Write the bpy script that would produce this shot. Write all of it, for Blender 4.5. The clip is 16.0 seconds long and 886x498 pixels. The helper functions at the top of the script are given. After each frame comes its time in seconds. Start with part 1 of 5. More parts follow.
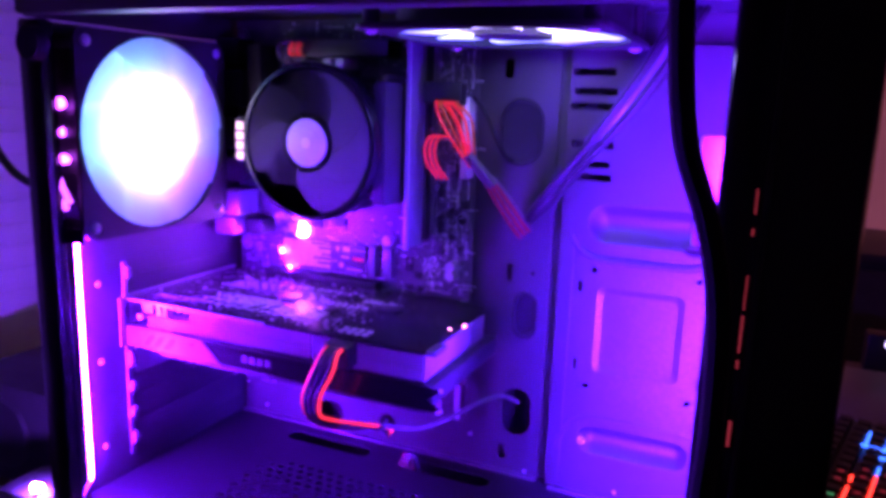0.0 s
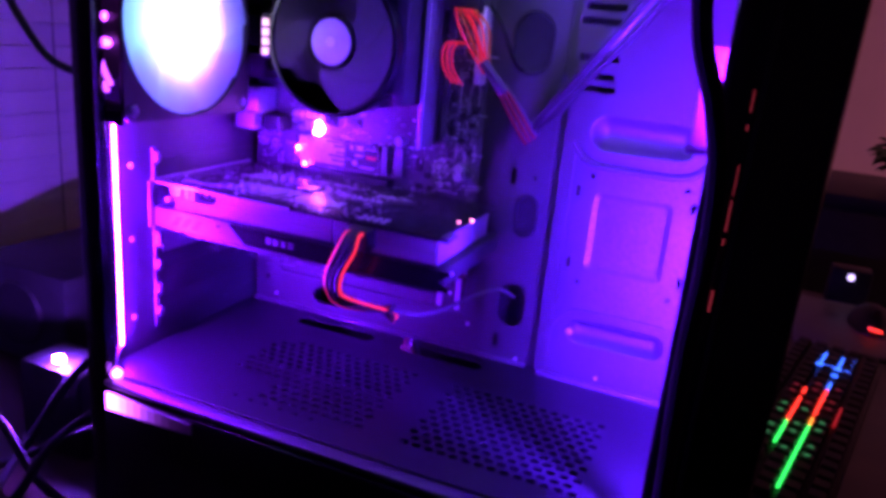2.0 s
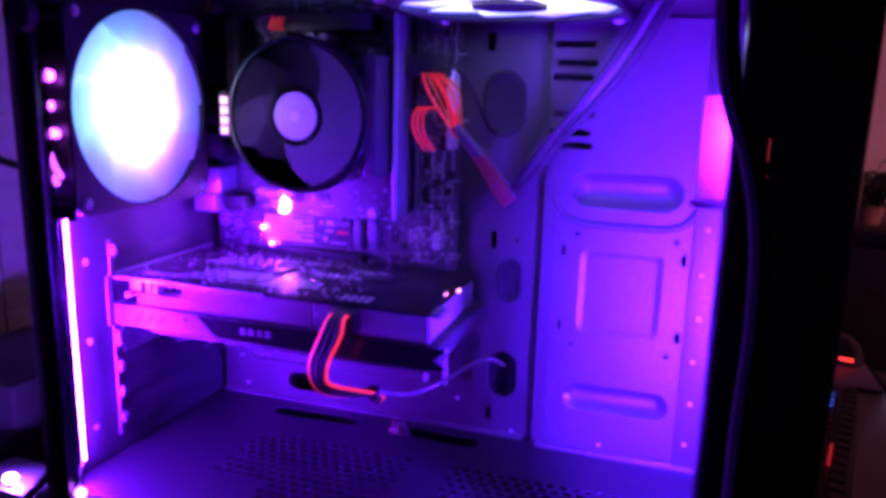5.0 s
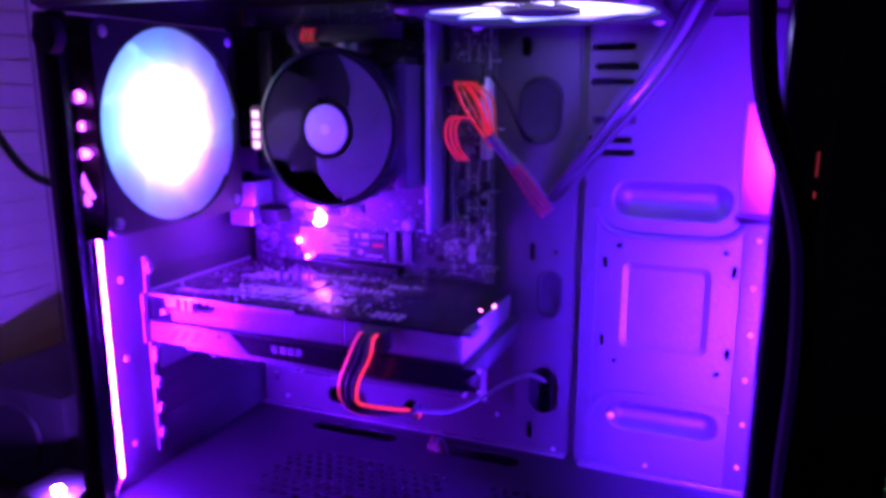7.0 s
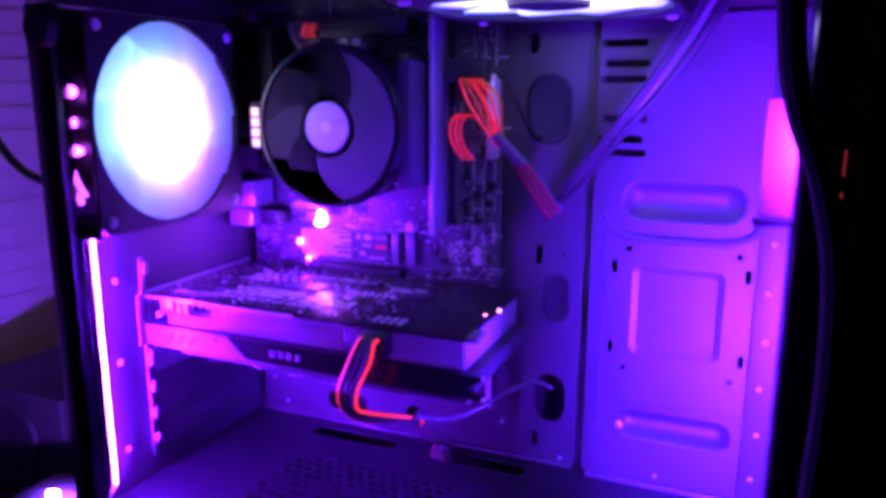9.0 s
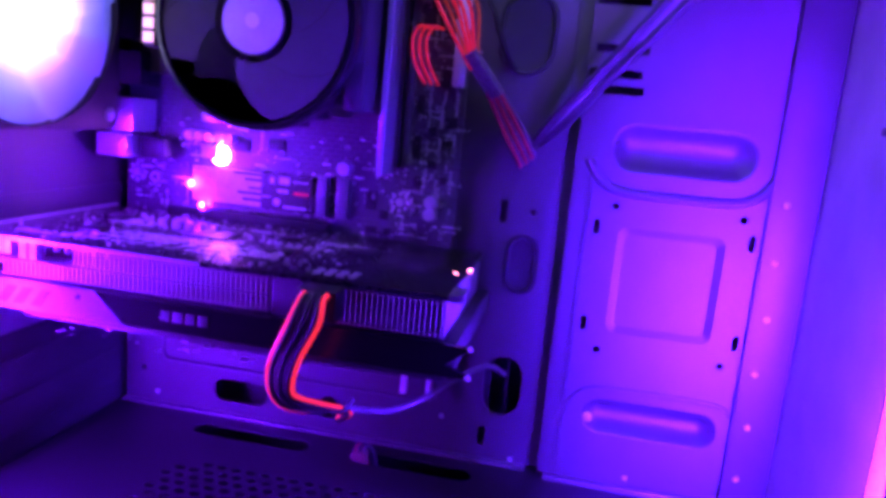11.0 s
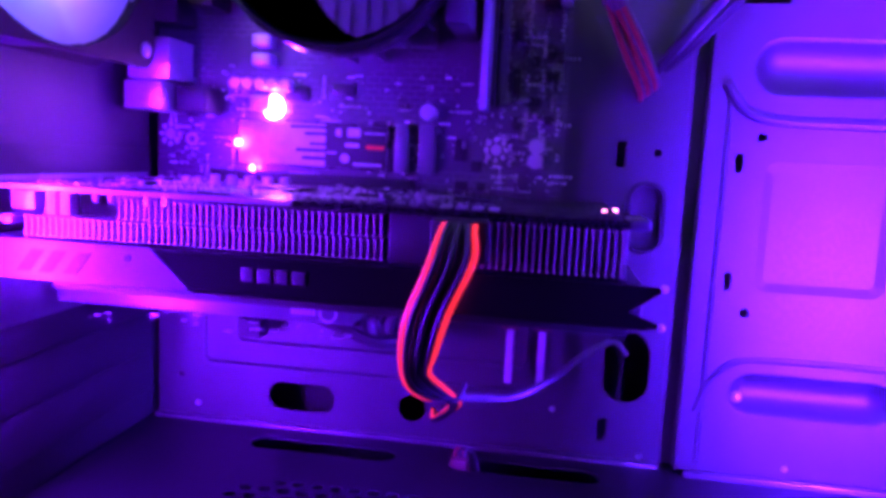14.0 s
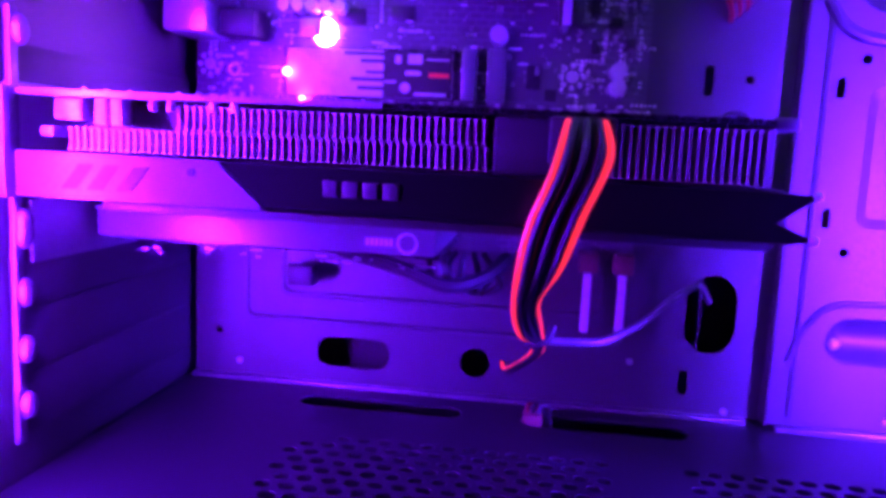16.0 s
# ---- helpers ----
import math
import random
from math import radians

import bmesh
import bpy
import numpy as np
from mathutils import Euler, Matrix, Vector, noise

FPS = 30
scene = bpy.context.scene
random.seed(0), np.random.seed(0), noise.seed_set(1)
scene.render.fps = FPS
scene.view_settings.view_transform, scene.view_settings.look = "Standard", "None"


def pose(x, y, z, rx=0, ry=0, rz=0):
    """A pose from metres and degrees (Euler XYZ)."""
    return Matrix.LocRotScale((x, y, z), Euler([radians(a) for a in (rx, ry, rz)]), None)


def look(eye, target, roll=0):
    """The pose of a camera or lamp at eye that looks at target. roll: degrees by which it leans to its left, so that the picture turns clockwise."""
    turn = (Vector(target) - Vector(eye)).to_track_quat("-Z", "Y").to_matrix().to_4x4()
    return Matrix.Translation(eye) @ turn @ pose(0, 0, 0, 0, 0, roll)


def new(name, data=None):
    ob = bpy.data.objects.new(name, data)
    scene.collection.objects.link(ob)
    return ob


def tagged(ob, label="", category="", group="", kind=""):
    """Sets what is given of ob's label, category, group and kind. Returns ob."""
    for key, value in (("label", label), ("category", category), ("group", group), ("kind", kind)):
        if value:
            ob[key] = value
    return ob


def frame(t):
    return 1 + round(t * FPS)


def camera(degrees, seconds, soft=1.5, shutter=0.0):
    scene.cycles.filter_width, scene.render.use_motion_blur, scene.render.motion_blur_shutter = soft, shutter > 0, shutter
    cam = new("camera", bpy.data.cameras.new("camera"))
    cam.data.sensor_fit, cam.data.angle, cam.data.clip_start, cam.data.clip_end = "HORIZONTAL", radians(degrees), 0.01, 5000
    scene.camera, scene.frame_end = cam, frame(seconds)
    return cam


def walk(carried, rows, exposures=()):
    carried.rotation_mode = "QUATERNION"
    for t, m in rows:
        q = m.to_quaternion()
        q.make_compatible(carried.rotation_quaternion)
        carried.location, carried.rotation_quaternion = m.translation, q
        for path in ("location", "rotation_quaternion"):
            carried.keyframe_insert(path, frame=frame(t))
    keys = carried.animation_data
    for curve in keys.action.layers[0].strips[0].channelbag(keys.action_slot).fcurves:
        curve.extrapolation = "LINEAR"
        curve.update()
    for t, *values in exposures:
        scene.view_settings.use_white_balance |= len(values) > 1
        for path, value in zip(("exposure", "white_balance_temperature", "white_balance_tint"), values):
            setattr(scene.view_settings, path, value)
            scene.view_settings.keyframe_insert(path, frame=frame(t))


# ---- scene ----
cam = camera(62.5, 16.0, soft=4.2)
METRES, EYE, TILT, LEAN, TURN = 0.42, 0.40, 0.0, 0.0, 23.6
ROWS = [
    (0.0, 0.0, 0.0, 0.0, 0.4, -11.32, -2.01),
    (0.5, -0.0053, -0.0131, 0.0, 0.42, -11.94, -2.33),
    (1.0, -0.0011, -0.0476, -0.001, 0.47, -13.35, -3.25),
    (1.5, -0.0296, -0.0868, -0.0255, 1.83, -16.42, -5.43),
    (2.0, -0.0495, -0.101, -0.0287, -0.65, -16.88, -5.16),
    (2.5, -0.0728, -0.0979, -0.0269, -6.35, -14.0, -4.17),
    (3.0, -0.109, -0.0693, -0.0374, -8.85, -11.87, -4.0),
    (3.5, -0.1067, -0.0452, -0.0361, -8.95, -11.37, -2.97),
    (4.0, -0.1055, -0.0512, -0.031, -6.97, -11.63, -2.37),
    (4.5, -0.1054, -0.0447, -0.0291, -6.26, -11.89, -1.96),
    (7.0, -0.0651, 0.0018, -0.0113, -1.48, -12.18, -0.02),
    (7.5, -0.0645, 0.0081, -0.009, -0.89, -12.09, 0.16),
    (8.0, -0.0628, 0.0154, -0.0099, -0.48, -12.03, 0.2),
    (8.5, -0.063, 0.0159, -0.0098, -0.56, -11.95, 0.18),
    (9.0, -0.0605, 0.0349, -0.0179, -0.92, -12.04, -0.22),
    (9.5, -0.0878, 0.0869, -0.0416, -3.44, -12.22, -1.06),
    (10.0, -0.1143, 0.1428, -0.0865, -7.11, -12.43, -3.21),
    (12.5, -0.2677, 0.3697, -0.2188, -15.97, -7.27, -4.74),
    (13.0, -0.2715, 0.3882, -0.2503, -15.56, -7.52, -4.14),
    (13.5, -0.2762, 0.4067, -0.2601, -15.88, -7.32, -3.89),
    (14.0, -0.2867, 0.4279, -0.2755, -15.44, -7.13, -2.99),
    (14.5, -0.3036, 0.4493, -0.2859, -14.72, -7.84, -2.12),
    (15.0, -0.3248, 0.4676, -0.2938, -14.74, -7.83, -2.2),
    (15.5, -0.3365, 0.4887, -0.3201, -15.03, -7.7, -2.92),
    (16.0, -0.3466, 0.5077, -0.3437, -16.39, -7.58, -2.86),
]
walk(cam, [(t, pose(0, 0, EYE, TILT, LEAN, TURN) @ pose(METRES * x, METRES * y, METRES * z, 90 + pitch, roll, yaw)) for t, x, y, z, yaw, pitch, roll in ROWS],
     exposures=((0.0, 1.08), (1.5, 0.82), (2.0, 0.64), (3.5, 0.6), (4.5, 0.72), (7.0, 0.76), (9.0, 0.8), (10.0, 0.58), (12.5, 0.42), (16.0, 0.66)))

# ---- light ----
world = bpy.data.worlds.new("dusk")
scene.world = world
world.use_nodes = True
world.node_tree.nodes["Background"].inputs[0].default_value = (0.05, 0.02, 0.06, 1)
world.node_tree.nodes["Background"].inputs[1].default_value = 0.05
LED = (0.088, 0.007, 1.0)          # colour of the violet strips
PINK = (0.15, 0.004, 1.0)          # the rear strip and the board's own diodes
STRIP_FRONT, STRIP_REAR, BOARD_LED = 4200.0, 1150.0, 850.0

# ---- materials ----
def mat(name, base, rough=0.5, metal=0.0, var=0.25, scale=60.0, bump=0.05, fine=900.0, spec=0.5, coat=0.0, tint=None):
    """Painted, plastic or metal surface: two scales of variation in colour and roughness, and a fine relief."""
    m = bpy.data.materials.new(name)
    m.use_nodes = True
    nt = m.node_tree
    n, l = nt.nodes, nt.links
    p = n["Principled BSDF"]
    tc = n.new("ShaderNodeTexCoord")
    big, small = n.new("ShaderNodeTexNoise"), n.new("ShaderNodeTexNoise")
    big.inputs["Scale"].default_value, big.inputs["Detail"].default_value = scale, 4
    small.inputs["Scale"].default_value, small.inputs["Detail"].default_value = fine, 2
    l.new(tc.outputs["Object"], big.inputs["Vector"])
    l.new(tc.outputs["Object"], small.inputs["Vector"])
    ramp = n.new("ShaderNodeValToRGB")
    b2 = tint or base
    ramp.color_ramp.elements[0].position, ramp.color_ramp.elements[1].position = 0.3, 0.72
    ramp.color_ramp.elements[0].color = (*[c * (1 - var) for c in base], 1)
    ramp.color_ramp.elements[1].color = (*[min(1, c * (1 + var)) for c in b2], 1)
    l.new(big.outputs["Fac"], ramp.inputs["Fac"])
    l.new(ramp.outputs["Color"], p.inputs["Base Color"])
    rr = n.new("ShaderNodeMapRange")
    rr.inputs["To Min"].default_value, rr.inputs["To Max"].default_value = max(0.03, rough - 0.05), min(1, rough + 0.05)
    l.new(small.outputs["Fac"], rr.inputs["Value"])
    l.new(rr.outputs["Result"], p.inputs["Roughness"])
    p.inputs["Metallic"].default_value = metal
    p.inputs["Specular IOR Level"].default_value = spec
    p.inputs["Coat Weight"].default_value = coat
    if bump:
        bp = n.new("ShaderNodeBump")
        bp.inputs["Strength"].default_value, bp.inputs["Distance"].default_value = bump, 0.001
        l.new(small.outputs["Fac"], bp.inputs["Height"])
        l.new(bp.outputs["Normal"], p.inputs["Normal"])
    return m


def glow(name, color, strength, base=0.5):
    m = bpy.data.materials.new(name)
    m.use_nodes = True
    p = m.node_tree.nodes["Principled BSDF"]
    p.inputs["Base Color"].default_value = (base, base, base, 1)
    p.inputs["Roughness"].default_value = 0.4
    p.inputs["Emission Color"].default_value = (*color, 1)
    p.inputs["Emission Strength"].default_value = strength
    return m


def glow_radial(name, stops, strength, axis, radius, centre=None):
    """Translucent blade plastic lit by diodes round the hub: the glow falls off towards the rim."""
    m = bpy.data.materials.new(name)
    m.use_nodes = True
    nt = m.node_tree
    n, l = nt.nodes, nt.links
    p = n["Principled BSDF"]
    tc, mp = n.new("ShaderNodeTexCoord"), n.new("ShaderNodeMapping")
    gr, rp = n.new("ShaderNodeTexGradient"), n.new("ShaderNodeValToRGB")
    gr.gradient_type = "SPHERICAL"
    mp.inputs["Scale"].default_value = (1 / radius,) * 3
    mp.inputs["Location"].default_value = axis
    l.new(tc.outputs["Object"], mp.inputs["Vector"])
    l.new(mp.outputs["Vector"], gr.inputs["Vector"])
    l.new(gr.outputs["Fac"], rp.inputs["Fac"])
    els = rp.color_ramp.elements
    while len(els) < len(stops):
        els.new(0.5)
    for e, (pos, col) in zip(els, stops):
        e.position, e.color = pos, (*col, 1)
    color = rp.outputs["Color"]
    if centre:   # diodes of several colours round the frame, by their places in y and z
        sep = n.new("ShaderNodeSeparateXYZ")
        l.new(n.new("ShaderNodeNewGeometry").outputs["Position"], sep.inputs[0])
        sides = ((0.0, (0.75, 1.0, 1.0)), (0.45, (1.0, 1.0, 1.0)), (0.62, (1.0, 0.55, 0.6)), (0.76, (0.5, 0.3, 0.58)), (1.0, (0.3, 0.18, 0.42)))
        heights = ((0.0, (0.7, 0.25, 0.85)), (0.25, (0.85, 0.5, 0.95)), (0.4, (1.0, 1.0, 1.0)), (0.72, (1.0, 1.0, 0.95)), (1.0, (0.4, 0.75, 0.45)))
        for socket, mid, tints in (("Y", centre[0], sides), ("Z", centre[1], heights)):
            rg, tr, mul = n.new("ShaderNodeMapRange"), n.new("ShaderNodeValToRGB"), n.new("ShaderNodeMix")
            rg.inputs[1].default_value, rg.inputs[2].default_value = mid - 0.06, mid + 0.06
            te = tr.color_ramp.elements
            while len(te) < len(tints):
                te.new(0.5)
            for e, (pos, col) in zip(te, tints):
                e.position, e.color = pos, (*col, 1)
            mul.data_type, mul.blend_type = "RGBA", "MULTIPLY"
            mul.inputs[0].default_value = 1
            l.new(sep.outputs[socket], rg.inputs[0])
            l.new(rg.outputs[0], tr.inputs["Fac"])
            l.new(color, mul.inputs[6])
            l.new(tr.outputs["Color"], mul.inputs[7])
            color = mul.outputs[2]
    l.new(color, p.inputs["Emission Color"])
    p.inputs["Emission Strength"].default_value = strength
    p.inputs["Base Color"].default_value = (0.7, 0.7, 0.75, 1)
    p.inputs["Roughness"].default_value = 0.35
    return m


def board_mat(name, base, trace, scale):
    """Circuit board lacquer with copper tracks showing through and pale print."""
    m = mat(name, base, 0.48, 0, 0.2, 40, 0.05, 1200, 0.5)
    nt = m.node_tree
    n, l = nt.nodes, nt.links
    p = n["Principled BSDF"]
    old = p.inputs["Base Color"].links[0].from_socket
    tc, br, nz = n.new("ShaderNodeTexCoord"), n.new("ShaderNodeTexBrick"), n.new("ShaderNodeTexNoise")
    br.inputs["Scale"].default_value = scale
    br.inputs["Mortar Size"].default_value = 0.035
    br.inputs["Color1"].default_value = br.inputs["Color2"].default_value = (0, 0, 0, 1)
    br.inputs["Mortar"].default_value = (1, 1, 1, 1)
    mp = n.new("ShaderNodeMapping")
    mp.inputs["Rotation"].default_value = (radians(90), 0, 0) if "main" in name else (0, 0, 0)
    l.new(tc.outputs["Object"], mp.inputs["Vector"])
    l.new(mp.outputs["Vector"], br.inputs["Vector"])
    l.new(tc.outputs["Object"], nz.inputs["Vector"])
    nz.inputs["Scale"].default_value = 70
    gt = n.new("ShaderNodeMath")
    gt.operation = "GREATER_THAN"
    gt.inputs[1].default_value = 0.5
    l.new(nz.outputs["Fac"], gt.inputs[0])
    mu = n.new("ShaderNodeMath")
    mu.operation = "MULTIPLY"
    l.new(gt.outputs[0], mu.inputs[0])
    l.new(br.outputs["Color"], mu.inputs[1])
    mx = n.new("ShaderNodeMix")
    mx.data_type = "RGBA"
    mx.inputs[7].default_value = (*trace, 1)
    l.new(mu.outputs[0], mx.inputs[0])
    l.new(old, mx.inputs[6])
    l.new(mx.outputs[2], p.inputs["Base Color"])
    return m


STEEL = mat("black_painted_steel", (0.035, 0.035, 0.039), 0.5, 0, 0.18, 30, 0.06, 1500, 0.95)
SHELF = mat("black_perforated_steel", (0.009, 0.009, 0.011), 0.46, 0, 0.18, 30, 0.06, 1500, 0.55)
LIT_STEEL = mat("lightened_wall_steel", (0.36, 0.36, 0.37), 0.5, 0.2, 0.15, 30, 0.06, 1500, 0.6)
STEEL_EDGE = mat("pale_steel_edge", (0.2, 0.2, 0.21), 0.35, 0.6, 0.2, 60)
BEZEL = mat("gloss_black_plastic", (0.006, 0.006, 0.007), 0.22, 0, 0.3, 30, 0.02, 800)
BLACK = mat("matt_black_plastic", (0.018, 0.018, 0.02), 0.5, 0, 0.3, 50, 0.06)
RUBBER = mat("black_cable_rubber", (0.012, 0.012, 0.014), 0.58, 0, 0.3, 80, 0.05)
DULLBLACK = mat("dull_black_cable", (0.004, 0.004, 0.004), 0.9, 0, 0.3, 80, 0.05)
GUN = mat("gunmetal_plastic", (0.16, 0.16, 0.18), 0.34, 0.4, 0.12, 25, 0.0)
ALU = mat("bare_aluminium", (0.5, 0.5, 0.52), 0.33, 0.7, 0.12, 60, 0.0)
SLOTM = mat("grey_slot_plastic", (0.1, 0.1, 0.12), 0.45, 0, 0.2, 90)
SPECK = mat("solder_beads", (0.9, 0.89, 0.9), 0.35, 0.15, 0.2, 300, 0.0)
ALU2 = mat("dark_grey_spreader", (0.16, 0.16, 0.18), 0.45, 0.3, 0.12, 60, 0.03)
FIN = mat("bare_fins", (0.6, 0.55, 0.59), 0.4, 0.35, 0.15, 200, 0.03)
TIN = mat("tinned_port_metal", (0.6, 0.6, 0.62), 0.32, 0.45, 0.12, 60, 0.0)
SOLDER = mat("solder_and_chips", (0.32, 0.31, 0.33), 0.3, 0.5, 0.8, 500, 0.04)
CHIP = mat("black_chip_epoxy", (0.02, 0.02, 0.022), 0.4, 0, 0.3, 200)
PRINT = mat("pale_board_print", (0.8, 0.8, 0.84), 0.5, 0, 0.15, 200)
BOARD = board_mat("main_board_lacquer", (0.09, 0.09, 0.10), (0.125, 0.125, 0.14), 90)
CARD = board_mat("card_board_lacquer", (0.012, 0.012, 0.014), (0.03, 0.03, 0.036), 110)
for lacquer, low in ((BOARD, 0.26), (CARD, 0.22)):
    gloss = lacquer.node_tree.nodes["Map Range"]
    gloss.inputs["To Min"].default_value, gloss.inputs["To Max"].default_value = low, low + 0.1
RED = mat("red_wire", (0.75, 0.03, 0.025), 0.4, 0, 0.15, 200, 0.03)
REDGLOW = mat("red_glow_wire", (0.6, 0.015, 0.008), 0.45, 0, 0.1, 200, 0.03)
for wire, bright in ((RED, 0.2), (REDGLOW, 0.75)):   # glow added to brighten the red; the wires are not lamps
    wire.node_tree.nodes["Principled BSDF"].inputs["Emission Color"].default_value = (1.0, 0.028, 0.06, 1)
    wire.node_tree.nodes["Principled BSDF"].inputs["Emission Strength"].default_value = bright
ORANGE = mat("orange_wire", (0.8, 0.2, 0.03), 0.4, 0, 0.15, 200, 0.03)
DULLRED = mat("dull_red_wire", (0.3, 0.03, 0.03), 0.5, 0, 0.2, 200)
GREYW = mat("grey_wire", (0.13, 0.13, 0.14), 0.25, 0, 0.15, 200, 0.03)
SLEEVE = mat("woven_sleeve", (0.1, 0.09, 0.11), 0.6, 0, 0.4, 700, 0.3, 1500)
LABEL = mat("label_paper", (0.6, 0.6, 0.62), 0.45, 0, 0.1, 200)
MARKD = mat("dull_grey_print", (0.045, 0.045, 0.05), 0.45, 0, 0.1, 200)
MARK = mat("grey_print", (0.3, 0.3, 0.32), 0.45, 0, 0.1, 200)
CLIP = mat("grey_clip_plastic", (0.3, 0.3, 0.32), 0.4, 0, 0.15, 60)
WHITE = mat("white_plastic", (0.72, 0.72, 0.74), 0.4, 0, 0.08, 60)
DESK = mat("dark_red_wood", (0.035, 0.016, 0.012), 0.4, 0, 0.45, 14, 0.1, 300, tint=(0.055, 0.025, 0.018))
WALL = mat("rose_plaster", (0.5, 0.42, 0.42), 0.85, 0, 0.12, 3, 0.2, 120)
SLAT = mat("white_blind_slat", (0.8, 0.8, 0.82), 0.55, 0, 0.12, 9, 0.1, 200)
CARPET = mat("dark_carpet", (0.05, 0.04, 0.045), 0.95, 0, 0.4, 40, 0.4, 500)
LEAF = mat("dark_leaf", (0.04, 0.075, 0.03), 0.5, 0, 0.4, 50)
POT = mat("brown_clay_pot", (0.14, 0.07, 0.05), 0.7, 0, 0.3, 30)
BLADE = mat("smoked_fan_plastic", (0.05, 0.046, 0.06), 0.5, 0, 0.1, 60, 0.02)
HUBM = mat("silver_fan_sticker", (0.5, 0.5, 0.55), 0.3, 0.3, 0.1, 90, 0.02)
E_REAR = glow("rear_strip_diodes", PINK, STRIP_REAR)
E_FRONT = glow("front_strip_diodes", LED, STRIP_FRONT)
E_PATCH = glow("added_front_diode", PINK, STRIP_FRONT * 0.28)
E_BOARD = glow("board_diode", PINK, BOARD_LED)
E_WHITE = glow("card_status_diode", (1.0, 0.2, 0.4), 7)
E_TAB = glow("lit_cooler_badge", (1.0, 0.5, 0.55), 1.0)
E_BLUE = glow("blue_diode", (0.2, 0.035, 1.0), 5000)
E_RAIL_POOL = [glow("rail_light_%d" % k, (0.38, 0.05, 1.0), s) for k, s in enumerate((16, 13, 8, 4, 1.9, 0.9, 0.42, 0.2, 0.09, 0.04, 0.018, 0.007))]
E_CAP = glow("strip_end_cap", (0.4, 0.06, 1.0), 18)
E_BOARD_GLINT = glow("board_glint_glow", (0.35, 0.045, 1.0), 300)
E_LEAD_SHEEN = glow("lead_sheen_glow", (0.5, 0.06, 1.0), 2.2)
E_PALE = glow("pale_violet_diode", (0.6, 0.45, 1.0), 1.5)
E_KR = glow("key_light_red", (1.0, 0.03, 0.02), 2.2)
E_KG = glow("key_light_green", (0.03, 0.9, 0.12), 1.5)
E_KO = glow("key_light_orange", (1.0, 0.25, 0.03), 1.5)
E_KD = glow("key_light_dim_red", (1.0, 0.02, 0.03), 0.25)
E_KR2 = glow("key_mark_red", (1.0, 0.03, 0.05), 0.12)
E_KG2 = glow("key_mark_green", (0.1, 1.0, 0.35), 0.14)
E_GLINT = glow("red_glint_glow", (1.0, 0.07, 0.14), 0.12, 0.02)
E_KB = glow("key_light_blue", (0.03, 0.12, 1.0), 2.4)

# ---- building helpers ----
def thing(name, label, category, at=(0, 0, 0), group="", kind=""):
    return_ob = new(name)
    return_ob.matrix_basis = Matrix.Translation(at)
    return_ob.empty_display_size = 0.02
    return tagged(return_ob, label, category, group, kind)


def mesh_of(bm, name, material, smooth=True):
    me = bpy.data.meshes.new(name)
    bmesh.ops.recalc_face_normals(bm, faces=bm.faces)
    bm.to_mesh(me)
    bm.free()
    me.materials.append(material)
    if smooth:
        for p in me.polygons:
            p.use_smooth = True
        me.set_sharp_from_angle(angle=radians(35))
    return me


def part(name, bm, material, parent=None, label="", smooth=True, at=None):
    """One mesh object. Meshes are given in world metres; a parent stands at its own place."""
    ob = new(name, mesh_of(bm, name, material, smooth) if isinstance(bm, bmesh.types.BMesh) else bm)
    if parent is not None:
        ob.parent = parent
        base = parent.matrix_basis.copy()
        up = parent.parent
        while up is not None:
            base = up.matrix_basis @ base
            up = up.parent
        ob.matrix_parent_inverse = base.inverted()
    if at is not None:
        ob.matrix_basis = at
    if label:
        ob["label"] = label
    return ob


def solid(name, bm, material, label, category, group="", kind="", smooth=True):
    ob = part(name, bm, material, None, "", smooth)
    return tagged(ob, label, category, group, kind)


def box(bm, x0, x1, y0, y1, z0, z1, bevel=0.0, turn=None):
    m = Matrix.LocRotScale(((x0 + x1) / 2, (y0 + y1) / 2, (z0 + z1) / 2), turn, (abs(x1 - x0), abs(y1 - y0), abs(z1 - z0)))
    r = bmesh.ops.create_cube(bm, size=1, matrix=m)
    if bevel:
        edges = {e for v in r["verts"] for e in v.link_edges}
        bmesh.ops.bevel(bm, geom=list(edges), offset=bevel, segments=2, affect="EDGES", profile=0.5)
    return bm


def newbox(*a, **k):
    return box(bmesh.new(), *a, **k)


def cyl(bm, a, b, r, r2=None, seg=20, caps=True):
    a, b = Vector(a), Vector(b)
    q = (b - a).to_track_quat("Z", "Y")
    bmesh.ops.create_cone(bm, cap_ends=caps, segments=seg, radius1=r, radius2=r if r2 is None else r2, depth=(b - a).length,
                          matrix=Matrix.LocRotScale((a + b) / 2, q, None))
    return bm


def ball(bm, c, r, sx=1, sy=1, sz=1, seg=10):
    bmesh.ops.create_uvsphere(bm, u_segments=seg, v_segments=seg // 2 + 2, radius=1, matrix=Matrix.LocRotScale(c, None, (r * sx, r * sy, r * sz)))
    return bm


def smooth_line(pts, n=8):
    """A smooth curve through the points."""
    P = [Vector(p) for p in pts]
    P = [2 * P[0] - P[1]] + P + [2 * P[-1] - P[-2]]
    out = []
    for i in range(1, len(P) - 2):
        a, b, c, d = P[i - 1:i + 3]
        for k in range(n):
            t = k / n
            out.append(0.5 * (2 * b + (c - a) * t + (2 * a - 5 * b + 4 * c - d) * t * t + (3 * b - a - 3 * c + d) * t ** 3))
    return out + [P[-2]]


